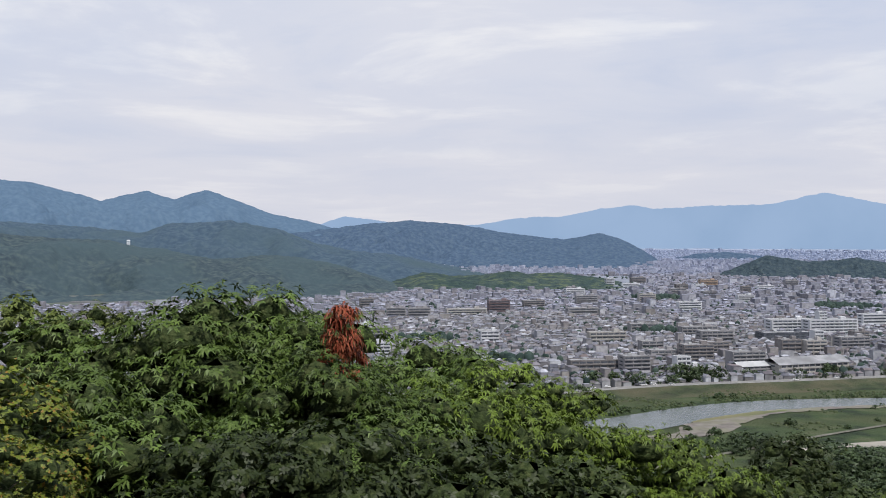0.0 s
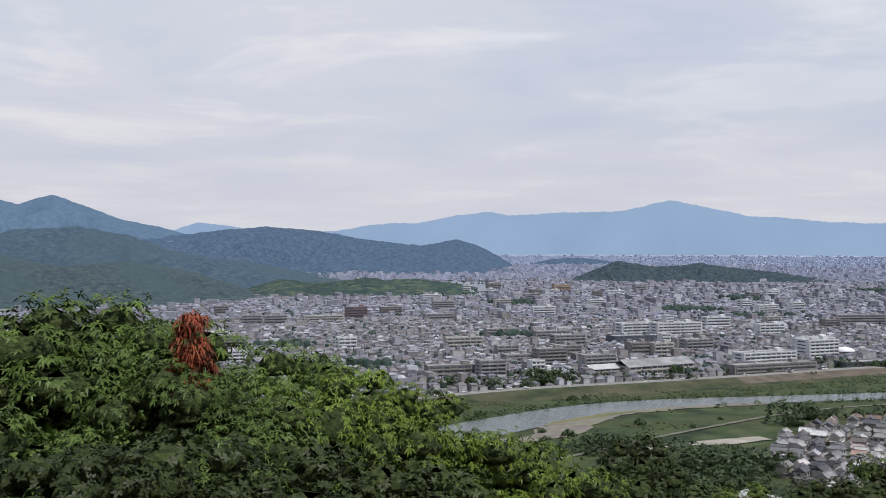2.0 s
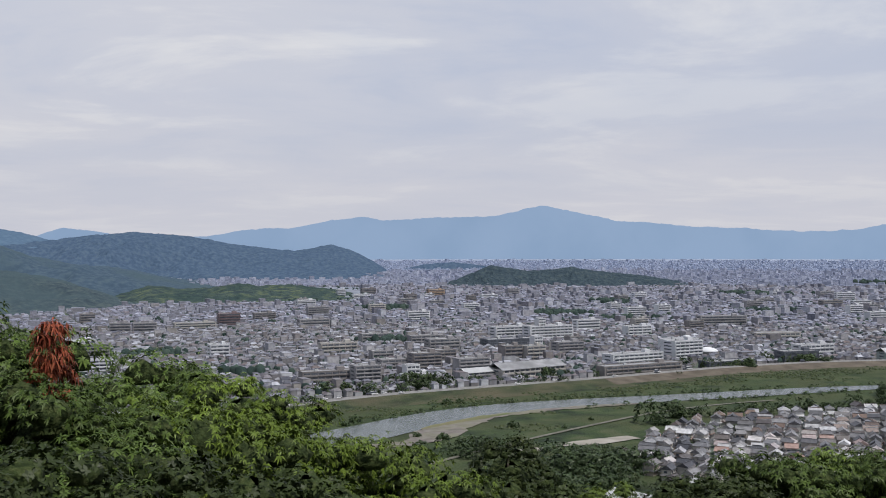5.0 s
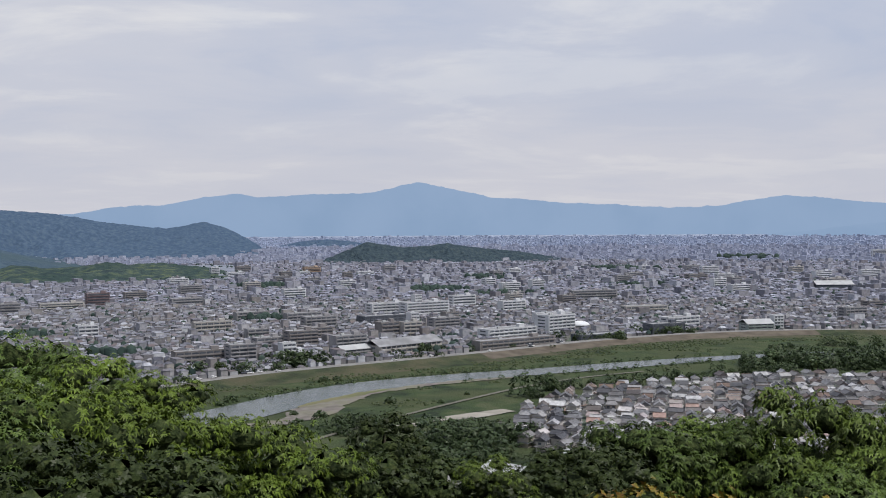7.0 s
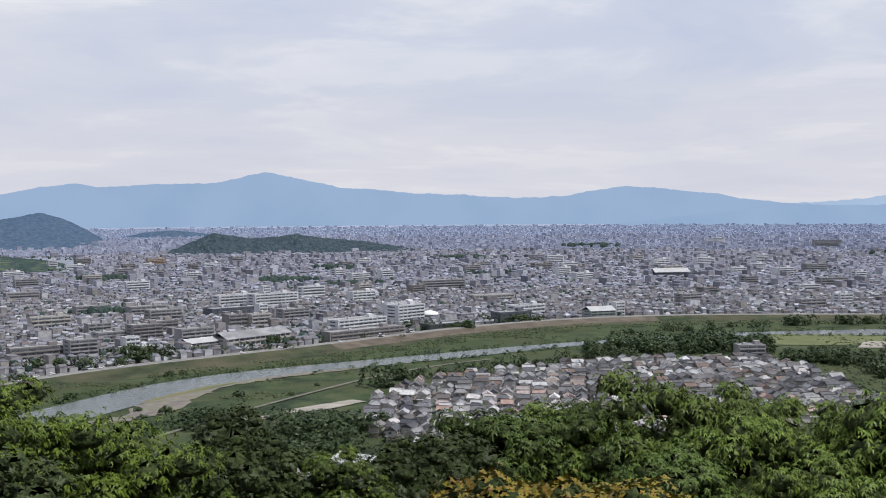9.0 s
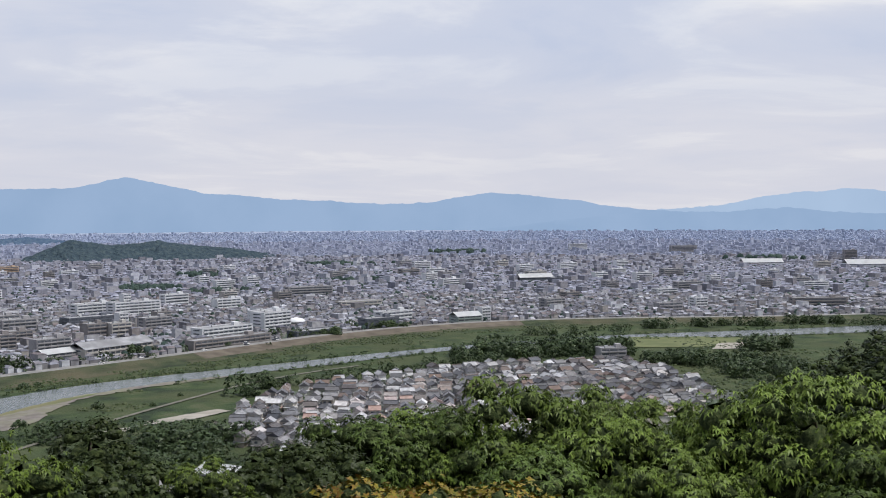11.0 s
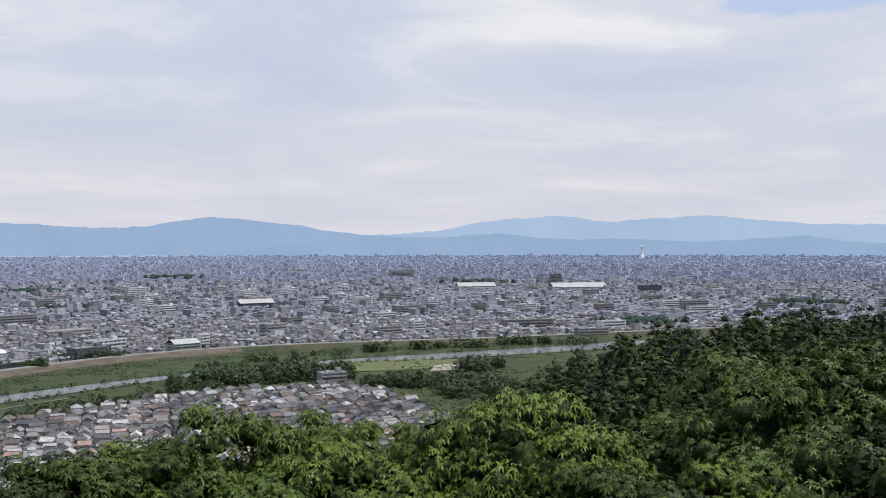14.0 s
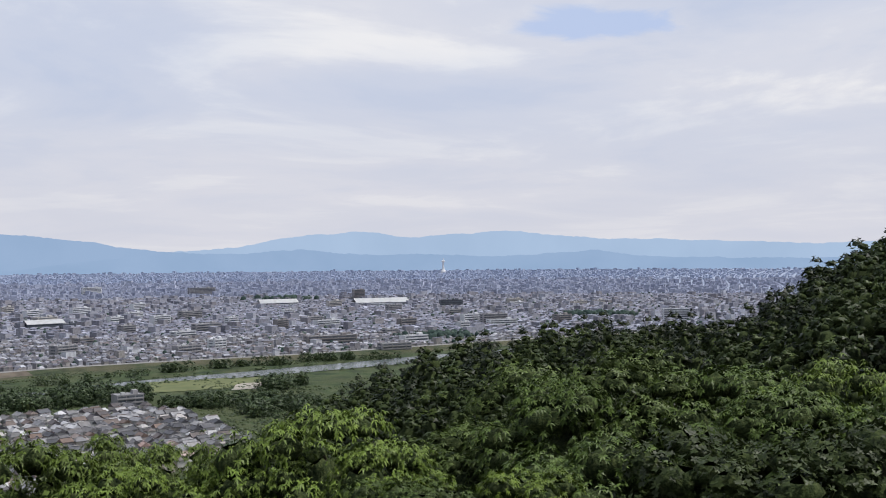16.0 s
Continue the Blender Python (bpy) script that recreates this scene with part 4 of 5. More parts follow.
def crown_mesh(name, seed, R, Hh, lumps, whorls, per, length, width, droop, mat, lump_r=0.42, narrow=0.0, fill=260, open_=0.0, tri=False, spray=0.25, bend=0.75, heart_r=0.66):
    """A crown whose top is at z = 0: leaf whorls over domed boughs spaced out on an ellipsoid, a core coloured dark as
    shade, some loose sprays.
    """
    rng = np.random.default_rng(seed)
    # boughs spaced out evenly over a dome
    P = np.zeros((lumps, 3))
    for k in range(lumps):
        c = unit(rng.normal(size=(24, 3)))
        c[:, 2] = np.abs(c[:, 2]) * 1.25 - 0.35
        c = unit(c)
        P[k] = c[0] if k == 0 else c[np.argmax(np.min(np.linalg.norm(c[:, None] - P[None, :k], axis=2), axis=1))]
    P *= rng.uniform(0.80 - open_, 1.0, (lumps, 1))
    taper = 1 - narrow * np.clip(P[:, 2:3], 0, 1)
    C = np.concatenate([P[:, :2] * R * taper, (P[:, 2:3] - 0.85) * Hh], 1)
    lr = lump_r * rng.uniform(0.75, 1.3, lumps)
    # shoots on the outer side of each bough
    wd = unit(rng.normal(size=(lumps, whorls, 3)))
    side = unit(P + np.array([0, 0, 0.35]))[:, None, :]
    dot = np.sum(wd * side, -1, keepdims=True)
    wd = unit(np.where(dot < -0.15, wd - 2 * dot * side, wd))
    wr = rng.uniform(0.78, 1.06, (lumps, whorls, 1))
    wr = np.where(rng.random(wr.shape) < spray * 0.25, wr * 1.3, wr)
    Wc = (C[:, None, :] + wd * wr * lr[:, None, None] * np.array([1.12, 1.12, 0.8])).reshape(-1, 3)
    ax = unit(0.7 * wd.reshape(-1, 3) + np.array([0, 0, 0.55]) + 0.3 * rng.normal(size=(len(Wc), 3)))
    n = len(Wc)
    t1 = unit(np.cross(ax, rng.normal(size=(n, 3))))
    t2 = np.cross(ax, t1)
    ph = (np.arange(per) / per * 2 * math.pi)[None, :] + rng.uniform(0, 6.28, (n, 1)) + rng.normal(0, 0.25, (n, per))
    D = t1[:, None] * np.cos(ph)[..., None] + t2[:, None] * np.sin(ph)[..., None] + ax[:, None] * rng.uniform(0.0, 0.6, (n, per, 1))
    D = unit(D).reshape(-1, 3)
    V, Fc = leaf_quads(np.repeat(Wc, per, 0), D, np.repeat(ax, per, 0), length, width, droop, rng, tri)
    # leaves inside the boughs, which close them
    m = 3 if tri else 14
    Q = (C[:, None] + unit(rng.normal(size=(lumps, m, 3))) * rng.uniform(0, 0.42, (lumps, m, 1)) * lr[:, None, None]).reshape(-1, 3)
    if fill:
        K = unit(rng.normal(size=(fill, 3))) * rng.uniform(0.5, 0.84 - open_, (fill, 1))
        K = np.concatenate([K[:, :2] * R * (1 - narrow * np.clip(K[:, 2:3], 0, 1)), (K[:, 2:3] - 0.85) * Hh], 1)
        Q = np.concatenate([Q, K])
    big = lump_r * (0.6 if tri else 0.26)
    V2, F2 = leaf_quads(Q - unit(rng.normal(size=Q.shape)) * big * 0.4, unit(rng.normal(size=Q.shape)), unit(rng.normal(size=Q.shape)), big, big * 0.7, 0.1, rng, tri)
    Fc = np.concatenate([Fc, F2 + len(V)])
    V = np.concatenate([V, V2])
    # every leaf lies with its upper side outwards, and its blade curves with the bough
    k = Fc.shape[1]
    own = np.concatenate([np.repeat(np.arange(lumps), whorls * per), np.repeat(np.arange(lumps), m), np.full(fill, -1)])
    drop = np.quantile(V[:, 2], 0.997)
    V[:, 2] -= drop
    C[:, 2] -= drop
    mid = V.reshape(-1, k, 3).mean(1)
    axis = np.array([0.0, 0.0, -0.85 * Hh - drop])
    heart = np.where(own[:, None] >= 0, C[own], axis)
    out = unit(unit(mid - heart) * np.array([0.8, 0.8, 1.0]) + 0.3 * unit(mid - axis) + np.array([0, 0, 0.15]))
    out = np.where(own[:, None] >= 0, out, 0.5 * out)
    P3 = V.reshape(-1, k, 3)
    fn = unit(np.cross(P3[:, 1] - P3[:, 0], P3[:, 2] - P3[:, 0]))
    flip = np.sum(fn * out, 1) < 0
    Fc = np.where(flip[:, None], Fc[:, ::-1], Fc)
    fn = np.where(flip[:, None], -fn, fn)
    N = np.repeat(unit(bend * fn + out), k, 0)
    leaves = len(Fc)
    # dark cores in each bough and the crown's heart, painted as inner shade
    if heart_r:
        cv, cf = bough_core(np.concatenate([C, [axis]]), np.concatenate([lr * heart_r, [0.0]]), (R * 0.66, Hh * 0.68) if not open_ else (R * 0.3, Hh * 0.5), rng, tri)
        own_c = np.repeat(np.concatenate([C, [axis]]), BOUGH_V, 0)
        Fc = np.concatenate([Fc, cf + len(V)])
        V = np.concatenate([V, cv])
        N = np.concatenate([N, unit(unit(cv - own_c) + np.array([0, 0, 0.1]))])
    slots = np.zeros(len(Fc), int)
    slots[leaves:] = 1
    me = mesh_of(name, V, Fc, [mat, M_CORE_SHADE], slots, True)
    CURVED[me.name] = N
    me.normals_split_custom_set_from_vertices(CURVED[me.name].tolist())
    return me


def trunk_mesh(name, seed, tall, crown_r, crown_h, girth, limbs=8):
    """A tapered, slightly bent trunk from z = -tall up into the crown (top at z = 0), with limbs."""
    rng = np.random.default_rng(seed)
    V, Fc = [], []

    def tube(a, b, ra, rb, segs=5, sides=7):
        a, b = np.array(a, float), np.array(b, float)
        bend = rng.normal(0, 0.04, 3) * np.linalg.norm(b - a)
        start = len(V)
        for s in range(segs + 1):
            t = s / segs
            c = a + (b - a) * t + bend * math.sin(t * math.pi)
            rr = ra + (rb - ra) * t
            for k in range(sides):
                an = 2 * math.pi * k / sides
                V.append((c[0] + rr * math.cos(an), c[1] + rr * math.sin(an), c[2]))
        for s in range(segs):
            for k in range(sides):
                i0 = start + s * sides + k
                i1 = start + s * sides + (k + 1) % sides
                Fc.append((i0, i1, i1 + sides, i0 + sides))
    fork = -crown_h * 1.25
    tube((0, 0, -tall), (0, 0, fork), girth * 1.3, girth * 0.8)
    tube((0, 0, fork), (0.05, 0.02, -crown_h * 0.35), girth * 0.8, girth * 0.25)
    for k in range(limbs):
        an = k * 2.4 + rng.uniform(-0.4, 0.4)
        z0 = fork + (crown_h * 0.6) * rng.random()
        rr = crown_r * rng.uniform(0.4, 0.65)
        tube((0, 0, z0), (rr * math.cos(an), rr * math.sin(an), min(z0 + crown_h * rng.uniform(0.2, 0.5), -0.55 * crown_h)), girth * 0.4, girth * 0.08, 3, 5)
    return mesh_of(name, V, Fc, [BARK], None, True)


def tree_kind(key, seed, R, Hh, mat, label, trunk_tall=12.0, girth=0.12, **kw):
    """A kind of tree: parts built once; trees of the kind share the meshes."""
    return dict(crown=crown_mesh("crown_" + key, seed, R, Hh, mat=LEAF[mat], **kw), trunk=trunk_mesh("trunk_" + key, seed + 1, trunk_tall, R, Hh, girth, 3 if kw.get("tri") else 8), R=R, label=label)


def plant(kind, x, y, top, R, turn=0.0, group="", squash=1.0, name="tree"):
    """One tree of a kind with its crown's top at height top and crown radius R."""
    s = R / kind["R"]
    ob = new(name)
    ob.matrix_basis = pose(x, y, top, 0, 0, turn) @ Matrix.Diagonal((s, s, s * squash, 1))
    child("trunk", kind["trunk"], ob)
    child("crown", kind["crown"], ob)
    return tagged(ob, kind["label"], "tree", group)


NEAR = dict(
    chestnut=tree_kind("chestnut", 11, 1.9, 2.5, "chestnut", "broad-leaved evergreen tree with long drooping leaves on the slope", lumps=30, whorls=66, per=7, length=0.120, width=0.037, droop=0.4, lump_r=0.52, fill=260),
    bright=tree_kind("bright", 23, 1.9, 2.4, "bright", "light green tree with fresh hanging foliage on the slope", lumps=32, whorls=64, per=7, length=0.104, width=0.033, droop=0.5, lump_r=0.5, fill=260),
    pale=tree_kind("pale", 31, 1.9, 2.8, "pale", "slender pale-leaved tree with an open crown on the slope", lumps=56, whorls=30, per=5, length=0.096, width=0.041, droop=0.3, narrow=0.4, open_=0.2, fill=90, lump_r=0.28, spray=0.9),
    shrub=tree_kind("shrub", 41, 1.5, 1.6, "shrub", "dark small-leaved bush with upright shoots on the slope", lumps=40, whorls=44, per=5, length=0.075, width=0.037, droop=0.1, lump_r=0.34, fill=200, spray=0.8),
    maple=tree_kind("maple", 51, 1.5, 1.8, "maple", "maple turning yellow and orange on the slope", lumps=46, whorls=56, per=5, length=0.051, width=0.037, droop=0.15, lump_r=0.34, fill=200),
    yellow=tree_kind("yellow", 57, 1.4, 1.3, "yellow", "yellow and orange autumn-coloured bush on the slope", lumps=44, whorls=34, per=5, length=0.080, width=0.046, droop=0.1, lump_r=0.32, fill=200, spray=0.6),
    red=tree_kind("red", 61, 0.2, 0.85, "red", "dead treetop with hanging rust-red leaves", girth=0.022, trunk_tall=8, lumps=34, whorls=16, per=5, length=0.085, width=0.022, droop=0.9, lump_r=0.1, fill=0, narrow=0.45, spray=1.0, heart_r=0.0),
    # kinds farther down the slope, with fewer leaves
    chestnut_low=tree_kind("chestnut_low", 12, 2.2, 2.8, "slope_mid", "broad-leaved evergreen tree lower on the slope", lumps=32, whorls=63, per=6, length=0.126, width=0.045, droop=0.45, lump_r=0.6, fill=260),
    bright_low=tree_kind("bright_low", 24, 2.2, 2.7, "slope_bright", "light green tree with hanging foliage lower on the slope", lumps=32, whorls=67, per=6, length=0.121, width=0.043, droop=0.6, lump_r=0.6, fill=260),
    pale_low=tree_kind("pale_low", 32, 2.2, 2.9, "slope_pale", "pale green slender tree lower on the slope", lumps=44, whorls=41, per=5, length=0.116, width=0.043, droop=0.35, narrow=0.2, lump_r=0.46, fill=220, spray=0.9),
)

# bearing, range, elevation of the top in degrees, crown radius, kind
FOREGROUND = [
    (-21.0, 17, -3.2, 1.5, "pale"), (-17.6, 16, -3.7, 1.3, "pale"), (-23.0, 11, -6.2, 1.0, "maple"), (-23.6, 9, -8.8, 0.8, "maple"), (-24.2, 8, -11.5, 0.7, "maple"),
    (-11.6, 15, -2.9, 1.9, "chestnut"), (-8.6, 15.5, -3.0, 1.7, "chestnut"), (-14.0, 14.5, -4.3, 1.6, "chestnut"), (-5.35, 13.6, -3.9, 0.2, "red"),
    (-6.4, 13.0, -6.4, 1.1, "chestnut"), (-3.6, 13.5, -7.3, 1.2, "chestnut"), (-7.6, 14.6, -4.4, 1.0, "chestnut"), (-19.4, 15.5, -4.4, 1.4, "chestnut"), (-1.4, 21, -5.5, 1.8, "chestnut"), (1.5, 19, -6.4, 1.5, "chestnut"), (3.4, 17, -6.8, 1.1, "bright"),
    (0.0, 15, -8.0, 1.7, "bright"), (6.5, 17, -8.2, 1.2, "bright"), (4.2, 15, -9.2, 1.6, "bright"), (8.5, 17, -10.0, 1.5, "bright"), (11.0, 18, -10.4, 1.6, "bright"),
    (-14, 11.5, -8.4, 1.5, "chestnut"), (-18.5, 12, -7.2, 1.4, "chestnut"), (-7, 10.5, -9.8, 1.3, "shrub"), (-10.5, 10, -10.5, 1.2, "shrub"), (0.5, 11, -11.0, 1.3, "shrub"), (5.5, 12, -11.8, 1.3, "shrub"), (-3.4, 12, -9.4, 1.4, "chestnut"),
    (13.8, 17, -11.8, 1.4, "bright"), (17.7, 20, -10.1, 0.8, "shrub"), (16.5, 18, -12.2, 1.3, "shrub"), (20.2, 19, -12.6, 1.3, "shrub"), (23.0, 19, -12.5, 1.0, "bright"), (27.2, 21, -11.8, 1.1, "shrub"), (25.2, 20, -12.9, 1.2, "shrub"),
    (31.2, 25, -10.6, 1.9, "chestnut"), (28.8, 23, -11.9, 1.5, "shrub"), (34.2, 26, -10.4, 1.8, "bright"), (39.2, 27, -8.8, 2.7, "bright"), (36.2, 26, -10.2, 1.7, "chestnut"), (43.2, 28, -9.2, 2.1, "bright"),
    (46.8, 28, -9.5, 1.8, "bright"), (44.5, 25, -10.6, 2.0, "bright"), (49.6, 27, -10.4, 1.6, "bright"), (54.6, 26, -8.0, 2.6, "bright"), (51.6, 26, -9.6, 1.5, "bright"), (57.8, 25, -9.9, 1.6, "bright"),
    (31.5, 14, -13.7, 1.2, "yellow"), (35.5, 14, -14.0, 1.2, "yellow"), (39, 14, -14.1, 1.1, "yellow"), (40.5, 22, -12.5, 1.8, "chestnut"), (48, 22, -12.6, 1.9, "bright"), (58.8, 22, -11.8, 1.7, "chestnut"),
    (65.2, 32, -5.8, 2.6, "pale"), (70.6, 30, -5.2, 2.5, "pale"), (67.5, 29, -6.6, 2.6, "chestnut"), (75.2, 30, -5.9, 2.6, "chestnut"), (81, 28, -5.6, 2.4, "bright"), (62.5, 30, -9.0, 2.4, "pale"), (78, 26, -6.8, 2.2, "chestnut"),
    (65.5, 15, -11.3, 1.2, "bright"), (69, 20, -9.6, 2.0, "chestnut"), (73, 20, -9.2, 2.0, "shrub"), (78, 19, -9.4, 2.0, "shrub"), (83, 20, -8.2, 2.0, "shrub"), (86, 24, -5.6, 2.2, "chestnut"),
    (62, 17, -13.0, 1.5, "shrub"), (70, 14, -13.2, 1.4, "bright"), (76, 14, -13.2, 1.4, "shrub"),
]


def plant_foreground():
    rng = random.Random(3)
    for A, r, el, R, k in FOREGROUND:
        x, y = at(A, r)
        if r > 21 and k + "_low" in NEAR:
            k += "_low"
        plant(NEAR[k], x, y, 110 + r * math.tan(radians(el)), R, rng.uniform(0, 360), "trees on the near slope")


plant_foreground()

FAR = dict(
    round=tree_kind("round", 71, 3.2, 3.8, "dark", "dark green broad-leaved tree of the wooded spur", trunk_tall=11, girth=0.2, lumps=28, whorls=28, per=4, length=0.324, width=0.213, droop=0.35, lump_r=0.9, fill=60, tri=True),
    light=tree_kind("light", 73, 3.2, 3.8, "mid", "mid-green broad-leaved tree of the wooded spur", trunk_tall=11, girth=0.2, lumps=28, whorls=28, per=4, length=0.312, width=0.200, droop=0.4, lump_r=0.9, fill=60, tri=True),
    pine=tree_kind("pine", 79, 2.6, 5.4, "conifer", "dark conifer on the wooded spur", trunk_tall=13, girth=0.2, lumps=32, whorls=24, per=4, length=0.336, width=0.150, droop=0.15, lump_r=0.75, narrow=0.7, fill=60, tri=True),
)
FARLITE = dict(
    round=crown_mesh("crown_round_far", 171, 3.2, 3.8, 14, 12, 3, 0.58, 0.44, 0.3, LEAF["dark"], 1.05, 0.0, 20, tri=True),
    light=crown_mesh("crown_light_far", 173, 3.2, 3.8, 14, 12, 3, 0.58, 0.44, 0.3, LEAF["mid"], 1.05, 0.0, 20, tri=True),
    pine=crown_mesh("crown_pine_far", 179, 2.6, 5.4, 15, 12, 3, 0.58, 0.36, 0.1, LEAF["conifer"], 0.85, 0.7, 20, tri=True),
)


def merged(name, mesh, spots, label, category):
    """Many copies of one mesh joined: spots are x, y, top, scale, turn."""
    n = len(mesh.vertices)
    v = np.zeros(n * 3)
    mesh.vertices.foreach_get("co", v)
    v = v.reshape(-1, 3)
    faces = [tuple(p.vertices) for p in mesh.polygons]
    slots = [p.material_index for p in mesh.polygons]
    V, Fc, N = [], [], []
    curve = CURVED.get(mesh.name)
    for k, (x, y, z, sc, turn) in enumerate(spots):
        c, q = math.cos(turn), math.sin(turn)
        if curve is not None:
            N.append(np.stack([curve[:, 0] * c - curve[:, 1] * q, curve[:, 0] * q + curve[:, 1] * c, curve[:, 2]], -1))
        c, q = c * sc, q * sc
        V.append(np.stack([v[:, 0] * c - v[:, 1] * q + x, v[:, 0] * q + v[:, 1] * c + y, v[:, 2] * sc + z], -1))
        Fc += [tuple(i + k * n for i in f) for f in faces]
    me = mesh_of(name, np.concatenate(V), Fc, list(mesh.materials), slots * len(spots), curve is not None)
    if curve is not None:
        me.normals_split_custom_set_from_vertices(np.concatenate(N).tolist())
    return tagged(new(name, me), label, category, kind="stuff")


def plant_spur():
    rng = random.Random(8)
    spots, cells = [], {}
    for _ in range(26000):
        A = rng.uniform(44, 91)
        r = math.sqrt(rng.uniform((46 if A > 60 else 70) ** 2, 238 ** 2))
        x, y = at(A, r)
        gap = 3.7 + r * 0.004
        ci, cj = int(x // 5), int(y // 5)
        if any((x - a) ** 2 + (y - b) ** 2 < gap * gap for i in (-1, 0, 1) for j in (-1, 0, 1) for a, b in cells.get((ci + i, cj + j), ())):
            continue
        g = float(height(np.array(x), np.array(y)))
        if g < 6:
            continue
        cells.setdefault((ci, cj), []).append((x, y))
        spots.append((r, A, x, y, g))
    spots.sort()
    rest = dict(round=[], light=[], pine=[])
    for q, (r, A, x, y, g) in enumerate(spots):
        k = rng.choices(["round", "light", "pine"], [5, 2.4 if r < 150 else 1.2, 2.5 + (4 if r > 165 else 0)])[0]
        top, R = rng.uniform(6.8, 9.6) * (1.12 if k == "pine" else 1), rng.uniform(2.2, 3.5)
        if q < 100:
            plant(FAR[k], x, y, g + top, R, rng.uniform(0, 360), "trees of the wooded spur", top / 9)
        else:
            rest[k].append((x, y, g + top, R / FAR[k]["R"], rng.uniform(0, 6.28)))
    for k, text in (("round", "dark broad-leaved woods on the spur's crest"), ("light", "mid-green woods on the spur's crest"), ("pine", "dark conifers along the spur's crest")):
        merged("spur_woods", FARLITE[k], rest[k], text, "woods")


plant_spur()


# ---------------------------------------------------------------- village houses
M_TILE = material("village_roof_tiles", ((0.05, 0.052, 0.06), (0.10, 0.10, 0.11), (0.175, 0.172, 0.18), (0.06, 0.062, 0.072), (0.12, 0.105, 0.10), (0.26, 0.26, 0.27), (0.075, 0.077, 0.088)), 0.5, 0.4, "object", bump=0.5, bump_scale=3.0)
M_WALL_V = material("village_walls", ((0.5, 0.46, 0.4), (0.62, 0.6, 0.56), (0.36, 0.3, 0.24), (0.68, 0.66, 0.64), (0.42, 0.37, 0.32), (0.25, 0.2, 0.16)), 0.6, 0.85, "object", second=(0.25, (0.4, 0.38, 0.36)))


def hip_mesh(name, sx, sy, rise, over, inset, mat, thick=0.22):
    """A tiled hip (inset > 0) or gable roof with eaves, a ridge beam and a closed soffit."""
    w, d = sx / 2 + over, sy / 2 + over
    e = -rise * over / (sy / 2)
    r = w - inset * sx / 2 if inset else w
    V = [(-w, -d, e), (w, -d, e), (w, d, e), (-w, d, e), (-w, -d, e + thick), (w, -d, e + thick), (w, d, e + thick), (-w, d, e + thick), (-r, 0, rise + thick), (r, 0, rise + thick)]
    Fc = [(3, 2, 1, 0), (0, 1, 5, 4), (1, 2, 6, 5), (2, 3, 7, 6), (3, 0, 4, 7), (4, 5, 9, 8), (6, 7, 8, 9), (5, 6, 9), (7, 4, 8)]
    b = len(V)
    q = 0.16
    V += [(-r - 0.05, -q, rise + thick - 0.05), (r + 0.05, -q, rise + thick - 0.05), (r + 0.05, q, rise + thick - 0.05), (-r - 0.05, q, rise + thick - 0.05),
          (-r - 0.05, -q, rise + thick + 0.28), (r + 0.05, -q, rise + thick + 0.28), (r + 0.05, q, rise + thick + 0.28), (-r - 0.05, q, rise + thick + 0.28)]
    Fc += [tuple(b + i for i in f) for f in CUBE_F]
    return mesh_of(name, V, Fc, [mat])


def pent_mesh(name, sx, sy, out, drop, mat):
    """The lower tiled roof that runs round between the storeys."""
    V = []
    for w, d, z in ((sx / 2 + out, sy / 2 + out, 0), (sx / 2 - 0.05, sy / 2 - 0.05, drop), (sx / 2 - 0.05, sy / 2 - 0.05, drop - 0.2), (sx / 2 + out, sy / 2 + out, -0.16)):
        V += [(-w, -d, z), (w, -d, z), (w, d, z), (-w, d, z)]
    Fc = []
    for ring in range(4):
        for k in range(4):
            a, b = ring * 4 + k, ring * 4 + (k + 1) % 4
            a2, b2 = ((ring + 1) % 4) * 4 + k, ((ring + 1) % 4) * 4 + (k + 1) % 4
            Fc.append((a, b, b2, a2))
    return mesh_of(name, V, Fc, [mat])


def house_kind(seed):
    rng = random.Random(seed)
    w, d = rng.uniform(5.2, 7.8), rng.uniform(4.4, 5.8)
    storeys = 1 if rng.random() < 0.2 else 2
    h = 2.55 * storeys + 0.1
    tile = rng.choice([M_TILE, M_TILE, M_TILE_PALE])
    ob = new("house")
    wall = child("wall", box_mesh("wall", w, d, h + 0.2, M_WALL_V), ob)
    child("roof", hip_mesh("roof", w, d, rng.uniform(1.2, 1.9), rng.uniform(0.35, 0.6), rng.choice([0, 0, 0.45, 0.6]), tile), ob, m=pose(0, 0, h + 0.2))
    if storeys == 2 and rng.random() < 0.7:
        child("pent_roof", pent_mesh("pent_roof", w, d, 0.75, 0.4, tile), ob, m=pose(0, 0, 2.4))
    if rng.random() < 0.6:
        aw, ad = w * 0.5, 2.6
        side = rng.choice([-0.2, 0.2])
        child("annex_wall", box_mesh("annex_wall", aw, ad, 2.5, M_WALL_V), ob, m=pose(w * side, -d / 2 - ad / 2 + 0.1, 0))
        child("annex_roof", hip_mesh("annex_roof", aw, ad, 0.8, 0.35, rng.choice([0, 0.4]), M_TILE_PALE if rng.random() < 0.3 else tile), ob, m=pose(w * side, -d / 2 - ad / 2 + 0.1, 2.5))
    win = box_mesh("window", 1.5, 0.12, 1.1, M_GLASS)
    for q in range(storeys):
        for k in (-1, 1):
            child("window", win, wall, m=pose(k * w * 0.25, -d / 2 - 0.02, 0.8 + q * 2.55))
        child("window", win, wall, m=pose(-w / 2 - 0.02, d * 0.1, 0.8 + q * 2.55, 0, 0, 90))
    return tagged(ob, "tile-roofed Japanese house with pale walls in the village", "house", "houses of the village")


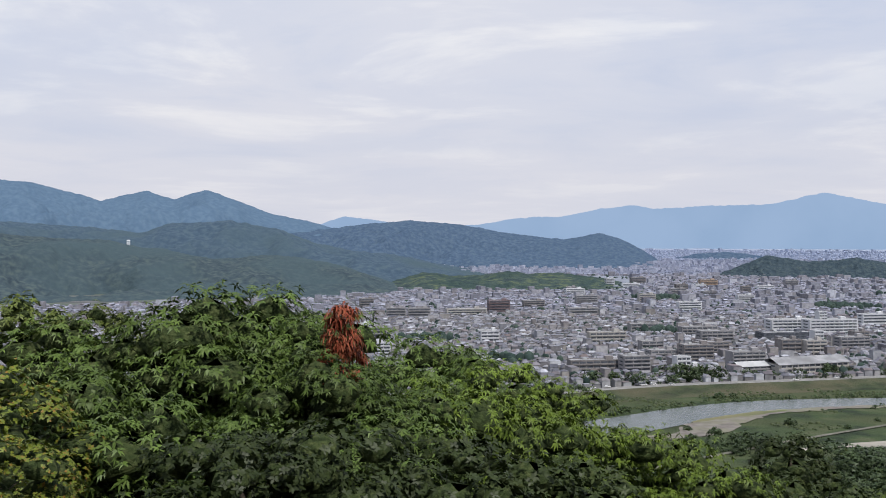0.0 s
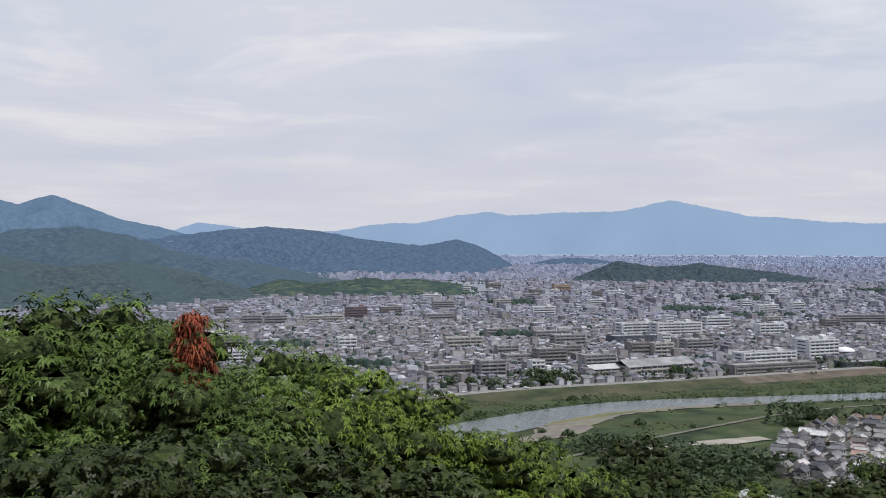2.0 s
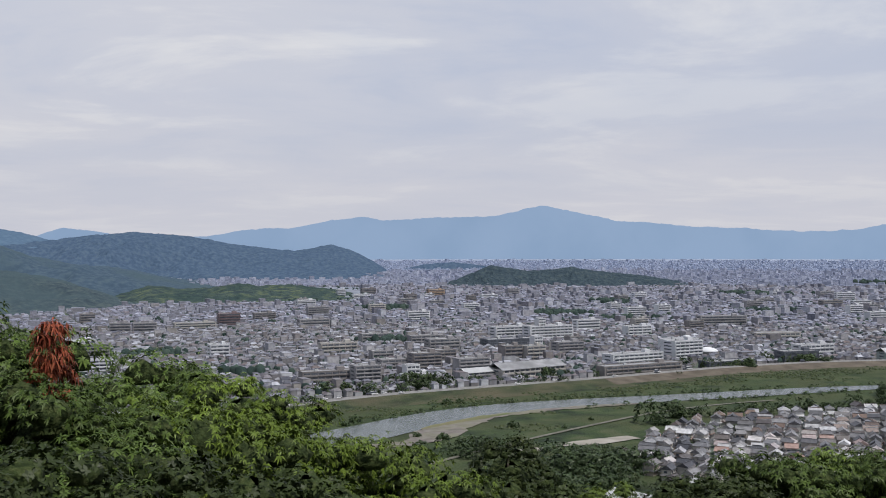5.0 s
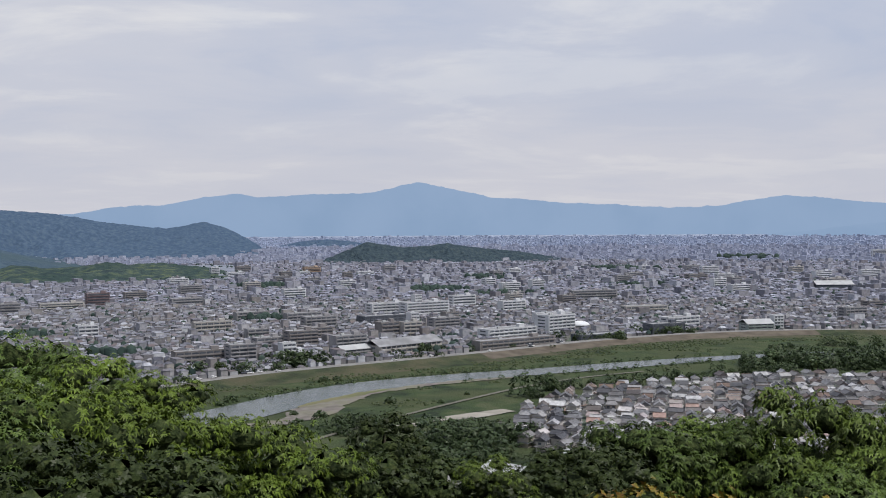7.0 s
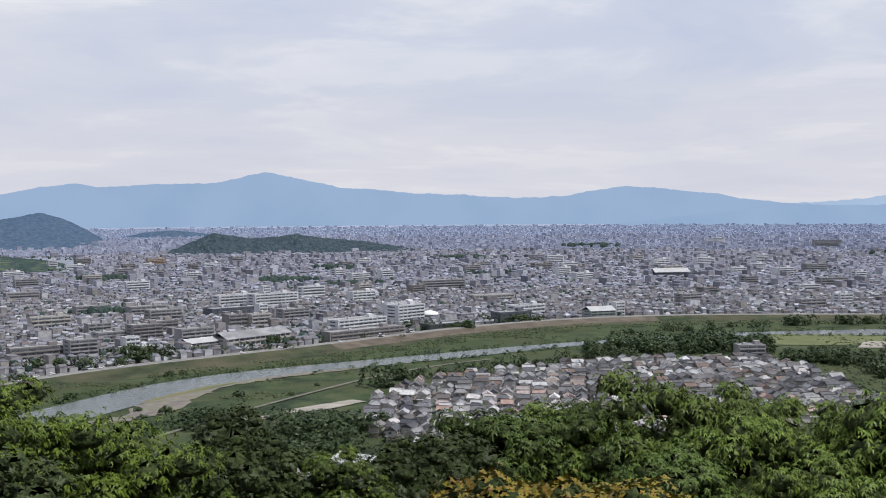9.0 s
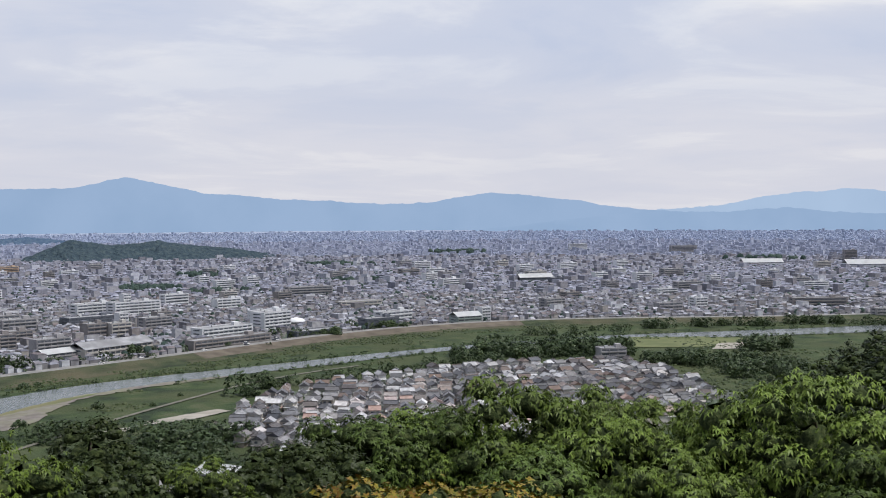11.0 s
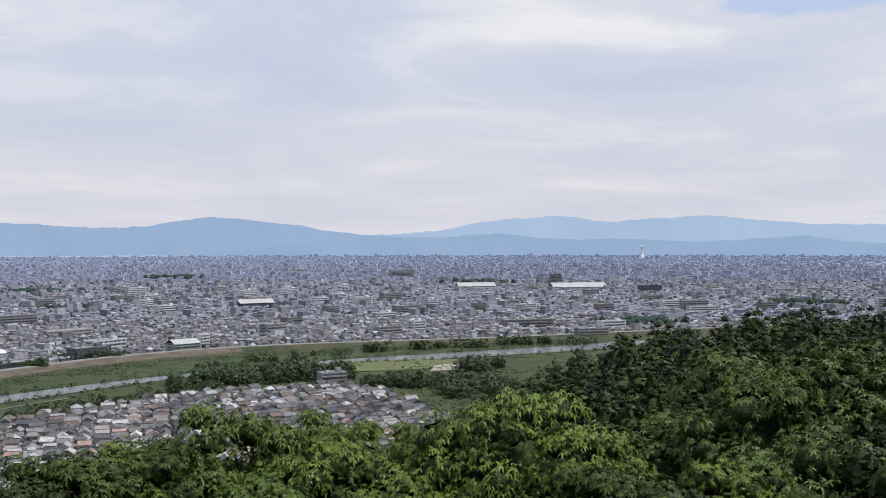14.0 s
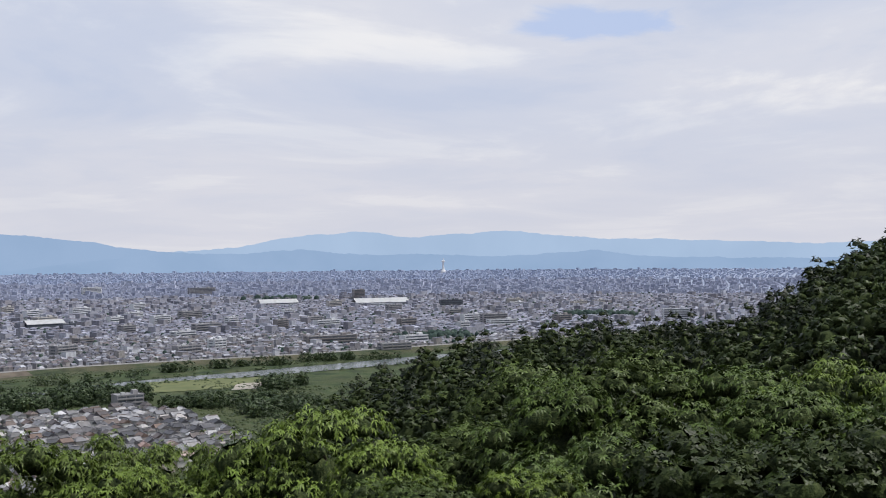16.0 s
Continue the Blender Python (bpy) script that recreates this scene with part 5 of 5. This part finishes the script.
M_TILE_PALE = material("pale_roof_sheets", ((0.42, 0.42, 0.43), (0.26, 0.25, 0.25), (0.55, 0.55, 0.56), (0.30, 0.20, 0.17), (0.36, 0.37, 0.40)), 0.5, 0.5, "object", bump=0.4, bump_scale=3.0)
KINDS = [house_kind(100 + q) for q in range(16)]
VILLAGE_TREES = []
PLOTS = []


M_ROOFS_V = material("village_roofs_far", ((0.04, 0.042, 0.05), (0.09, 0.09, 0.10), (0.18, 0.178, 0.185), (0.46, 0.46, 0.48), (0.055, 0.058, 0.068), (0.15, 0.105, 0.085), (0.46, 0.455, 0.46), (0.07, 0.072, 0.08), (0.20, 0.19, 0.19)), 0.5, 0.5, "island")
M_WALLS_V = material("village_walls_far", ((0.55, 0.54, 0.52), (0.78, 0.77, 0.75), (0.36, 0.33, 0.29), (0.70, 0.69, 0.68), (0.25, 0.23, 0.21)), 0.4, 0.85, "island")


def house_bare(kind):
    """Wall and roofs of a house joined into one mesh, for the farther rows."""
    V, Fc, S, mats = [], [], [], []
    for o in kind.children:
        m = o.matrix_basis
        base = len(V)
        V += [tuple(m @ v.co) for v in o.data.vertices]
        mt = o.data.materials[0]
        if mt not in mats:
            mats.append(mt)
        for p in o.data.polygons:
            Fc.append(tuple(base + i for i in p.vertices))
            S.append(mats.index(mt))
    swap = {"village_roof_tiles": M_ROOFS_V, "village_walls": M_WALLS_V, "pale_roof_sheets": M_ROOFS_V}
    return mesh_of("house_joined", V, Fc, [swap[m.name] for m in mats], S)


def build_village():
    rng = random.Random(77)
    a = radians(-28)
    for i in range(-60, 80):
        for j in range(-60, 80):
            gx, gy = i * 8.3 + 2.2 * (i // 5), j * 7.8 + 2.6 * (j // 2)
            bend = 0.22 * math.sin(gx / 90 + 1) + 0.18 * math.sin(gy / 70)
            x = 440 + gx * math.cos(a) - gy * math.sin(a) + rng.uniform(-1.3, 1.3) + 9 * math.sin(gy / 55)
            y = 530 + gx * math.sin(a) + gy * math.cos(a) + rng.uniform(-1.3, 1.3) + 9 * math.sin(gx / 60)
            if not inside(np.array(x), np.array(y), VILLAGE) or math.hypot(x - 574, y - 590) < 15 or math.hypot(x - 229, y - 440) < 9:
                continue
            if float(height(np.array(x), np.array(y))) > 0.5:
                continue
            if rng.random() < 0.13:
                VILLAGE_TREES.append((x, y))
                continue
            deg = -28 + rng.choice([0, 90, 180, 270]) + rng.uniform(-12, 12) + math.degrees(bend)
            PLOTS.append((math.hypot(x, y), x, y, deg, rng.randrange(len(KINDS)), rng.uniform(0.9, 1.12)))
    PLOTS.sort()
    far = {}
    for n, (r, x, y, deg, k, sc) in enumerate(PLOTS):
        if n < len(KINDS):
            KINDS[n].matrix_basis = pose(x, y, 0, 0, 0, deg)
        elif n < 300:
            copy_thing(KINDS[k], pose(x, y, 0, 0, 0, deg))
        else:
            far.setdefault(k, []).append((x, y, 0.0, sc, radians(deg)))
    for k, spots in far.items():
        merged("village_houses", house_bare(KINDS[k]), spots, "farther rows of tile-roofed village houses", "houses")


build_village()


def hall(x, y, w, d, h, deg, label):
    ob = new("hall")
    ob.matrix_basis = pose(x, y, 0, 0, 0, deg)
    child("wall", box_mesh("wall", w, d, h, PAINT["grey"]), ob)
    child("roof", gable_mesh("roof", w, d, d * 0.16, 1.2, M_PALEROOF), ob, m=pose(0, 0, h))
    seam = box_mesh("roof_seam", 0.12, d / 2 + 1.0, 0.1, M_PALEROOF)
    for k in range(9):
        child("roof_seam", seam, ob, m=pose(-w * 0.46 + k * w * 0.115, -d / 4 - 0.3, h + d * 0.08 + 0.3, 17.7, 0, 0))
    tagged(ob, label, "hall")


hall(187, 409, 30, 15, 5.0, -62, "large hall with a pale sheet-metal roof below the slope")
hall(229, 440, 9, 7, 4.0, -30, "smaller hall with a pale roof at the village's edge")

# ---------------------------------------------------------------- cars
CAR_PAINT = {
    "white": material("car_paint_white", ((0.72, 0.72, 0.72), (0.78, 0.78, 0.78)), 2.0, 0.3, spec=0.5),
    "grey": material("car_paint_grey", ((0.2, 0.21, 0.22), (0.26, 0.27, 0.28)), 2.0, 0.3, spec=0.5),
    "dark": material("car_paint_dark", ((0.03, 0.03, 0.04), (0.05, 0.05, 0.06)), 2.0, 0.3, spec=0.5),
}
M_TYRE = material("tyre", ((0.02, 0.02, 0.02), (0.04, 0.04, 0.04)), 5.0, 0.9)


def car(x, y, z, deg, paint, length=4.3, tall=1.5, label=""):
    ob = new("car")
    ob.matrix_basis = pose(x, y, z, 0, 0, deg)
    half, wd = length / 2, 0.85

    def prism(prof, w0, w1, name, mat):
        n = len(prof)
        V = [(px, -(w0 if pz < 0.8 else w1), pz) for px, pz in prof] + [(px, (w0 if pz < 0.8 else w1), pz) for px, pz in prof]
        Fc = [tuple(range(n))[::-1], tuple(range(n, 2 * n))] + [(k, (k + 1) % n, n + (k + 1) % n, n + k) for k in range(n)]
        child(name, mesh_of(name, V, Fc, [mat]), ob)
    prism([(-half, 0.35), (half, 0.35), (half, 0.7), (half - 0.25, 0.85), (half * 0.45, 0.95), (-half + 0.1, 0.95), (-half, 0.75)], wd, wd, "body", CAR_PAINT[paint])
    prism([(half * 0.45, 0.93), (half * 0.12, tall - 0.08), (-half * 0.75, tall - 0.08), (-half + 0.12, 0.93)], wd - 0.05, wd - 0.14, "window", M_GLASS)
    prism([(half * 0.12, tall - 0.1), (half * 0.05, tall), (-half * 0.7, tall), (-half * 0.77, tall - 0.1)], wd - 0.12, wd - 0.16, "roof", CAR_PAINT[paint])
    wheel = wheel_mesh()
    for sx in (-0.6, 0.6):
        for sy in (-1, 1):
            child("wheel", wheel, ob, m=pose(sx * half, sy * (wd - 0.1), 0.32))
    tagged(ob, label or (paint + " car on the asphalt"), "car", "cars")


_wheel = []


def wheel_mesh():
    if not _wheel:
        V, Fc = [], []
        for yy in (-0.1, 0.1):
            for k in range(12):
                V.append((0.32 * math.cos(k * math.tau / 12), yy, 0.32 * math.sin(k * math.tau / 12)))
        Fc = [(k, (k + 1) % 12, 12 + (k + 1) % 12, 12 + k) for k in range(12)] + [tuple(range(12)), tuple(range(12, 24))[::-1]]
        _wheel.append(mesh_of("wheel", V, Fc, [M_TYRE]))
    return _wheel[0]


def park_cars():
    rng = random.Random(14)
    c, nrm = along(DIKE, 4.0)
    spots = [q for q in range(len(c)) if 40 < c[q][0] < 900]
    for q in sorted(rng.sample([s for s in spots if c[s][0] < 180], 12) + rng.sample(spots, 16)):
        deg = math.degrees(math.atan2(-nrm[q][0], nrm[q][1]))
        off = rng.choice([-1.9, 1.9])
        van = rng.random() < 0.12
        car(c[q][0] + nrm[q][0] * off, c[q][1] + nrm[q][1] * off, 3.6, deg, rng.choice(["white", "white", "grey", "white", "dark"]), 6.5 if van else 4.3, 2.5 if van else 1.5,
            "white van on the embankment road" if van else "small car on the embankment road")
    for k in range(9):
        car(163 + k * 2.7, 420 + rng.uniform(-0.4, 0.4), 0.46, 88, rng.choice(["white", "dark", "grey"]), label="car standing in the car park below the slope")
    for x, y in ((292, 505), (296, 500), (300, 497)):
        car(x, y, 0.05, rng.uniform(0, 90), "white", label="white car standing in the village")


park_cars()

# ---------------------------------------------------------------- trees of the valley
VALLEY = dict(
    broad=tree_kind("broad", 91, 4.0, 4.6, "valley", "dark green broad-leaved tree on the flood plain", trunk_tall=9, girth=0.22, lumps=24, whorls=8, per=3, length=0.95, width=0.7, droop=0.3, lump_r=1.2, fill=40, tri=True),
    tall=tree_kind("tall", 93, 2.6, 7.0, "valley", "tall slim dark tree on the flood plain", trunk_tall=12, girth=0.2, lumps=24, whorls=8, per=3, length=0.9, width=0.55, droop=0.2, lump_r=0.9, narrow=0.6, fill=40, tri=True),
    bush=tree_kind("bush", 95, 2.4, 2.4, "valley", "low green willow bush by the river", trunk_tall=4, girth=0.08, lumps=16, whorls=8, per=3, length=0.8, width=0.55, droop=0.25, lump_r=0.75, fill=30, tri=True),
)
# centre x, y, half lengths across and along the view, number of trees, radius
GROVES = [
    (129, 774, 34, 6, 12, 4.6), (187, 796, 22, 9, 12, 5.6), (315, 833, 22, 7, 9, 3.2), (276, 815, 16, 6, 7, 3.2), (545, 872, 30, 6, 10, 4.2), (455, 856, 34, 5, 12, 4.4), (365, 828, 40, 3, 10, 3.2), (260, 796, 40, 4, 10, 3.4), (70, 728, 26, 4, 7, 3.8),
    (560, 640, 60, 26, 56, 5.4), (470, 640, 30, 8, 14, 3.8), (300, 628, 10, 5, 4, 4.6), (206, 488, 30, 22, 34, 4.4), (145, 547, 22, 16, 12, 3.4), (149, 468, 16, 16, 9, 4.0), (180, 455, 22, 14, 16, 4.0),
    (285, 608, 8, 8, 3, 5.5), (208, 520, 10, 16, 8, 3.6), (330, 622, 16, 5, 6, 4.0), (410, 630, 26, 6, 14, 3.8), (372, 626, 18, 5, 8, 3.6),
    (520, 648, 40, 14, 26, 5.0), (600, 662, 26, 16, 16, 4.6), (590, 630, 26, 12, 16, 4.6),
    (590, 545, 20, 16, 20, 4.0), (612, 520, 26, 18, 24, 4.0), (640, 500, 26, 20, 22, 4.2), (600, 470, 30, 40, 24, 4.6), (628, 566, 14, 10, 10, 3.0),
    (700, 552, 16, 10, 12, 5.2), (724, 560, 16, 8, 8, 5.0), (760, 720, 14, 5, 7, 4.6), (806, 700, 10, 5, 5, 4.2), (842, 684, 26, 5, 9, 4.4), (900, 660, 18, 6, 8, 4.2),
    (700, 742, 34, 5, 9, 2.6), (645, 735, 30, 6, 10, 3.2), (590, 735, 26, 6, 8, 3.0), (775, 640, 12, 5, 5, 2.4), (940, 620, 30, 8, 10, 4.0),
]


def lumps_mesh(name, C, R, mat, seed, flat=0.8):
    """Joined small uneven crowns, a few facets each."""
    rng = np.random.default_rng(seed)
    ring = [(math.cos(k * math.tau / 6), math.sin(k * math.tau / 6), -0.45) for k in range(6)]
    dome = [(0.78 * math.cos((k + 0.5) * math.tau / 6), 0.78 * math.sin((k + 0.5) * math.tau / 6), 0.3) for k in range(6)]
    bv = np.array(ring + dome + [(0.0, 0.0, 0.62)])
    bf = np.array([(k, (k + 1) % 6, k + 6) for k in range(6)] + [((k + 1) % 6, (k + 1) % 6 + 6, k + 6) for k in range(6)] + [(k + 6, (k + 1) % 6 + 6, 12) for k in range(6)])
    n = len(C)
    V = bv[None] * rng.uniform(0.7, 1.25, (n, len(bv), 1)) * R[:, None, None] * np.array([1, 1, flat])
    a = rng.uniform(0, 6.28, n)
    c, s = np.cos(a)[:, None], np.sin(a)[:, None]
    V = np.stack([V[..., 0] * c - V[..., 1] * s, V[..., 0] * s + V[..., 1] * c, V[..., 2]], -1) + C[:, None]
    Fc = (np.arange(n)[:, None, None] * len(bv) + bf[None]).reshape(-1, 3)
    return mesh_of(name, V.reshape(-1, 3), Fc, [mat], None, True)


VALLEYLITE = crown_mesh("crown_valley_far", 191, 4.0, 4.6, 11, 8, 3, 1.1, 0.9, 0.3, LEAF["valley"], 1.55, 0.0, 20, tri=True, heart_r=0.0)
BUSHLITE = crown_mesh("crown_bush_far", 195, 2.4, 2.4, 7, 5, 3, 1.0, 0.8, 0.25, LEAF["valley"], 0.9, 0.0, 8, tri=True, heart_r=0.0)


def plant_groves():
    rng = random.Random(31)
    rest, low, tufts = [], [], []
    for cx, cy, ax, ay, n, R in GROVES:
        A = math.atan2(cx, cy)
        for q in range(int(n * 1.7)):
            u, v = rng.uniform(-1, 1), rng.gauss(0, 0.5)
            x = cx + ax * u * math.cos(A) + ay * v * math.sin(A)
            y = cy - ax * u * math.sin(A) + ay * v * math.cos(A)
            if abs(float(near_line(np.array(x), np.array(y), RIVER))) < 16:
                continue
            k = rng.choices(["broad", "tall", "bush"], [6, 0.8, 1.5])[0]
            s = R * rng.uniform(0.6, 1.2) * (0.6 if k != "broad" else 1)
            g = float(height(np.array(x), np.array(y)))
            if q % 9 == 0:
                plant(VALLEY[k], x, y, g + s * (2.1 if k == "broad" else 3.0 if k == "tall" else 1.3), s, rng.uniform(0, 360), "trees of the flood plain", rng.uniform(0.85, 1.1))
            else:
                rest.append((x, y, g + s * 2.1, s / 4.0, rng.uniform(0, 6.28)))
    for x, y in VILLAGE_TREES:
        s = rng.uniform(1.5, 2.8)
        rest.append((x, y, s * 1.9, s / 4.0, rng.uniform(0, 6.28)))
    c, nrm = along(RIVER, 9.0)
    for q in range(len(c)):
        if not 60 < c[q][0] < 950:
            continue
        for side in (1, -1):
            for _ in range(2):
                if rng.random() < 0.75 and not (side < 0 and c[q][0] < 260):
                    o = side * (c[q][2] / 2 + rng.uniform(0.5, 8))
                    s = rng.uniform(1.0, 2.6)
                    low.append((c[q][0] + nrm[q][0] * o + rng.uniform(-4, 4), c[q][1] + nrm[q][1] * o, s * 1.3, s / 2.4, rng.uniform(0, 6.28)))
    # scrub on the strip between the river and the embankment
    c2, n2 = along(DIKE, 3.0)
    for q in range(len(c2)):
        if 30 < c2[q][0] < 1000:
            for _ in range(9):
                o = -rng.uniform(14, 62)
                x, y = c2[q][0] + n2[q][0] * o, c2[q][1] + n2[q][1] * o
                if abs(float(near_line(np.array(x), np.array(y), RIVER))) > 19 and noise.noise(Vector((x / 30, y / 30, 1.3))) > -0.1:
                    s = rng.uniform(0.4, 1.7)
                    tufts.append((x, y, 0.5, s))
    # scrub scattered over the flood plain
    for _ in range(16000):
        A, r = rng.uniform(2, 60), rng.uniform(440, 960)
        x, y = at(A, r)
        d = float(near_line(np.array(x), np.array(y), DIKE))
        if d > -5 or inside(np.array(x), np.array(y), VILLAGE) or noise.noise(Vector((x / 42, y / 42, 0.3))) < (0.34 if A < 30 else -0.05) or float(height(np.array(x), np.array(y))) > 0.5:
            continue
        if abs(float(near_line(np.array(x), np.array(y), RIVER))) < 26:
            continue
        s = rng.uniform(0.4, 1.8)
        tufts.append((x, y, 0.4, s))
    merged("riverside_woods", VALLEYLITE, rest, "dark green riverside trees in dense rows", "woods")
    T = np.array(tufts)
    tagged(new("flood_plain_tufts", lumps_mesh("flood_plain_tufts", T[:, :3], T[:, 3], LEAF["tuft"], 4, 0.9)), "tufts of tall grass and herbs on the flood plain", "grass", kind="stuff")
    merged("riverside_scrub", BUSHLITE, low[:900], "low green willow scrub along the river", "scrub")
    for x, y, s in ((110, 660, 3.6), (101, 648, 2.4), (198, 618, 3.2), (160, 575, 3.6), (148, 590, 3.0), (172, 560, 2.6), (252, 630, 1.6), (226, 607, 1.8), (182, 716, 3.2), (192, 720, 2.6), (135, 600, 2.2)):
        plant(VALLEY["bush"], x, y, s * 1.3, s, x * 7 % 360, "bushes along the river", name="bush")["category"] = "bush"


plant_groves()


def town_trees():
    """Green crowns between the houses, and the groves of the temples and parks."""
    rng = np.random.default_rng(12)
    A, r = rng.uniform(-12, 80, 5200), 760 + 2000 * rng.random(5200) ** 1.1
    x, y = r * np.sin(np.radians(A)), r * np.cos(np.radians(A))
    ok = (near_line(x, y, DIKE) > 18) & ~((A < 6) & (r > 1700))
    x, y = x[ok], y[ok]
    R = rng.uniform(1.3, 3.2, len(x))
    for cx, cy, ax, ay, n, rr in ((235, 1162, 22, 14, 26, 4), (565, 1537, 36, 26, 130, 4), (753, 1794, 28, 36, 120, 4.4), (1142, 1993, 62, 38, 200, 4.4), (1202, 691, 40, 38, 150, 4), (1713, 675, 52, 34, 130, 4.6),
                                  (1704, 2308, 52, 50, 60, 6), (1984, 1549, 66, 28, 60, 6), (620, 1400, 60, 14, 40, 4), (900, 1500, 60, 14, 40, 4), (-20, 1080, 30, 16, 40, 4), (60, 900, 22, 8, 18, 4), (330, 1720, 50, 16, 40, 5)):
        b = math.atan2(cx, cy)
        u, v = rng.normal(0, 0.5, n), rng.normal(0, 0.5, n)
        x = np.concatenate([x, cx + ax * u * math.cos(b) + ay * v * math.sin(b)])
        y = np.concatenate([y, cy - ax * u * math.sin(b) + ay * v * math.cos(b)])
        R = np.concatenate([R, rr * rng.uniform(0.7, 1.3, n)])
    C = np.stack([x, y, height(x, y) + R * 1.0 + 1.6], -1)
    # foliage green shifted to blue to carry the haze over the town
    m_town = material("town_foliage_hazed", ((0.026, 0.042, 0.038), (0.04, 0.06, 0.054), (0.058, 0.082, 0.068)), 0.2, 0.95, "island", spec=0.05)
    tagged(new("town_trees", lumps_mesh("town_trees", C, R, m_town, 5, 1.3)), "green garden and temple trees between the houses", "trees", kind="stuff")


town_trees()


def hill_lookout():
    ob = new("pagoda_tower")
    x, y = at(-16.1, 2500)
    ob.matrix_basis = pose(x, y, 110 + 2500 * math.tan(radians(-0.82)))
    child("shaft", box_mesh("shaft", 6.5, 6.5, 15, PAINT["white"], 0.3), ob)
    child("roof", box_mesh("roof", 8, 8, 2, PAINT["white"], 2.5), ob, m=pose(0, 0, 15))
    tagged(ob, "small white tower standing in the wooded hillside", "tower")


hill_lookout()
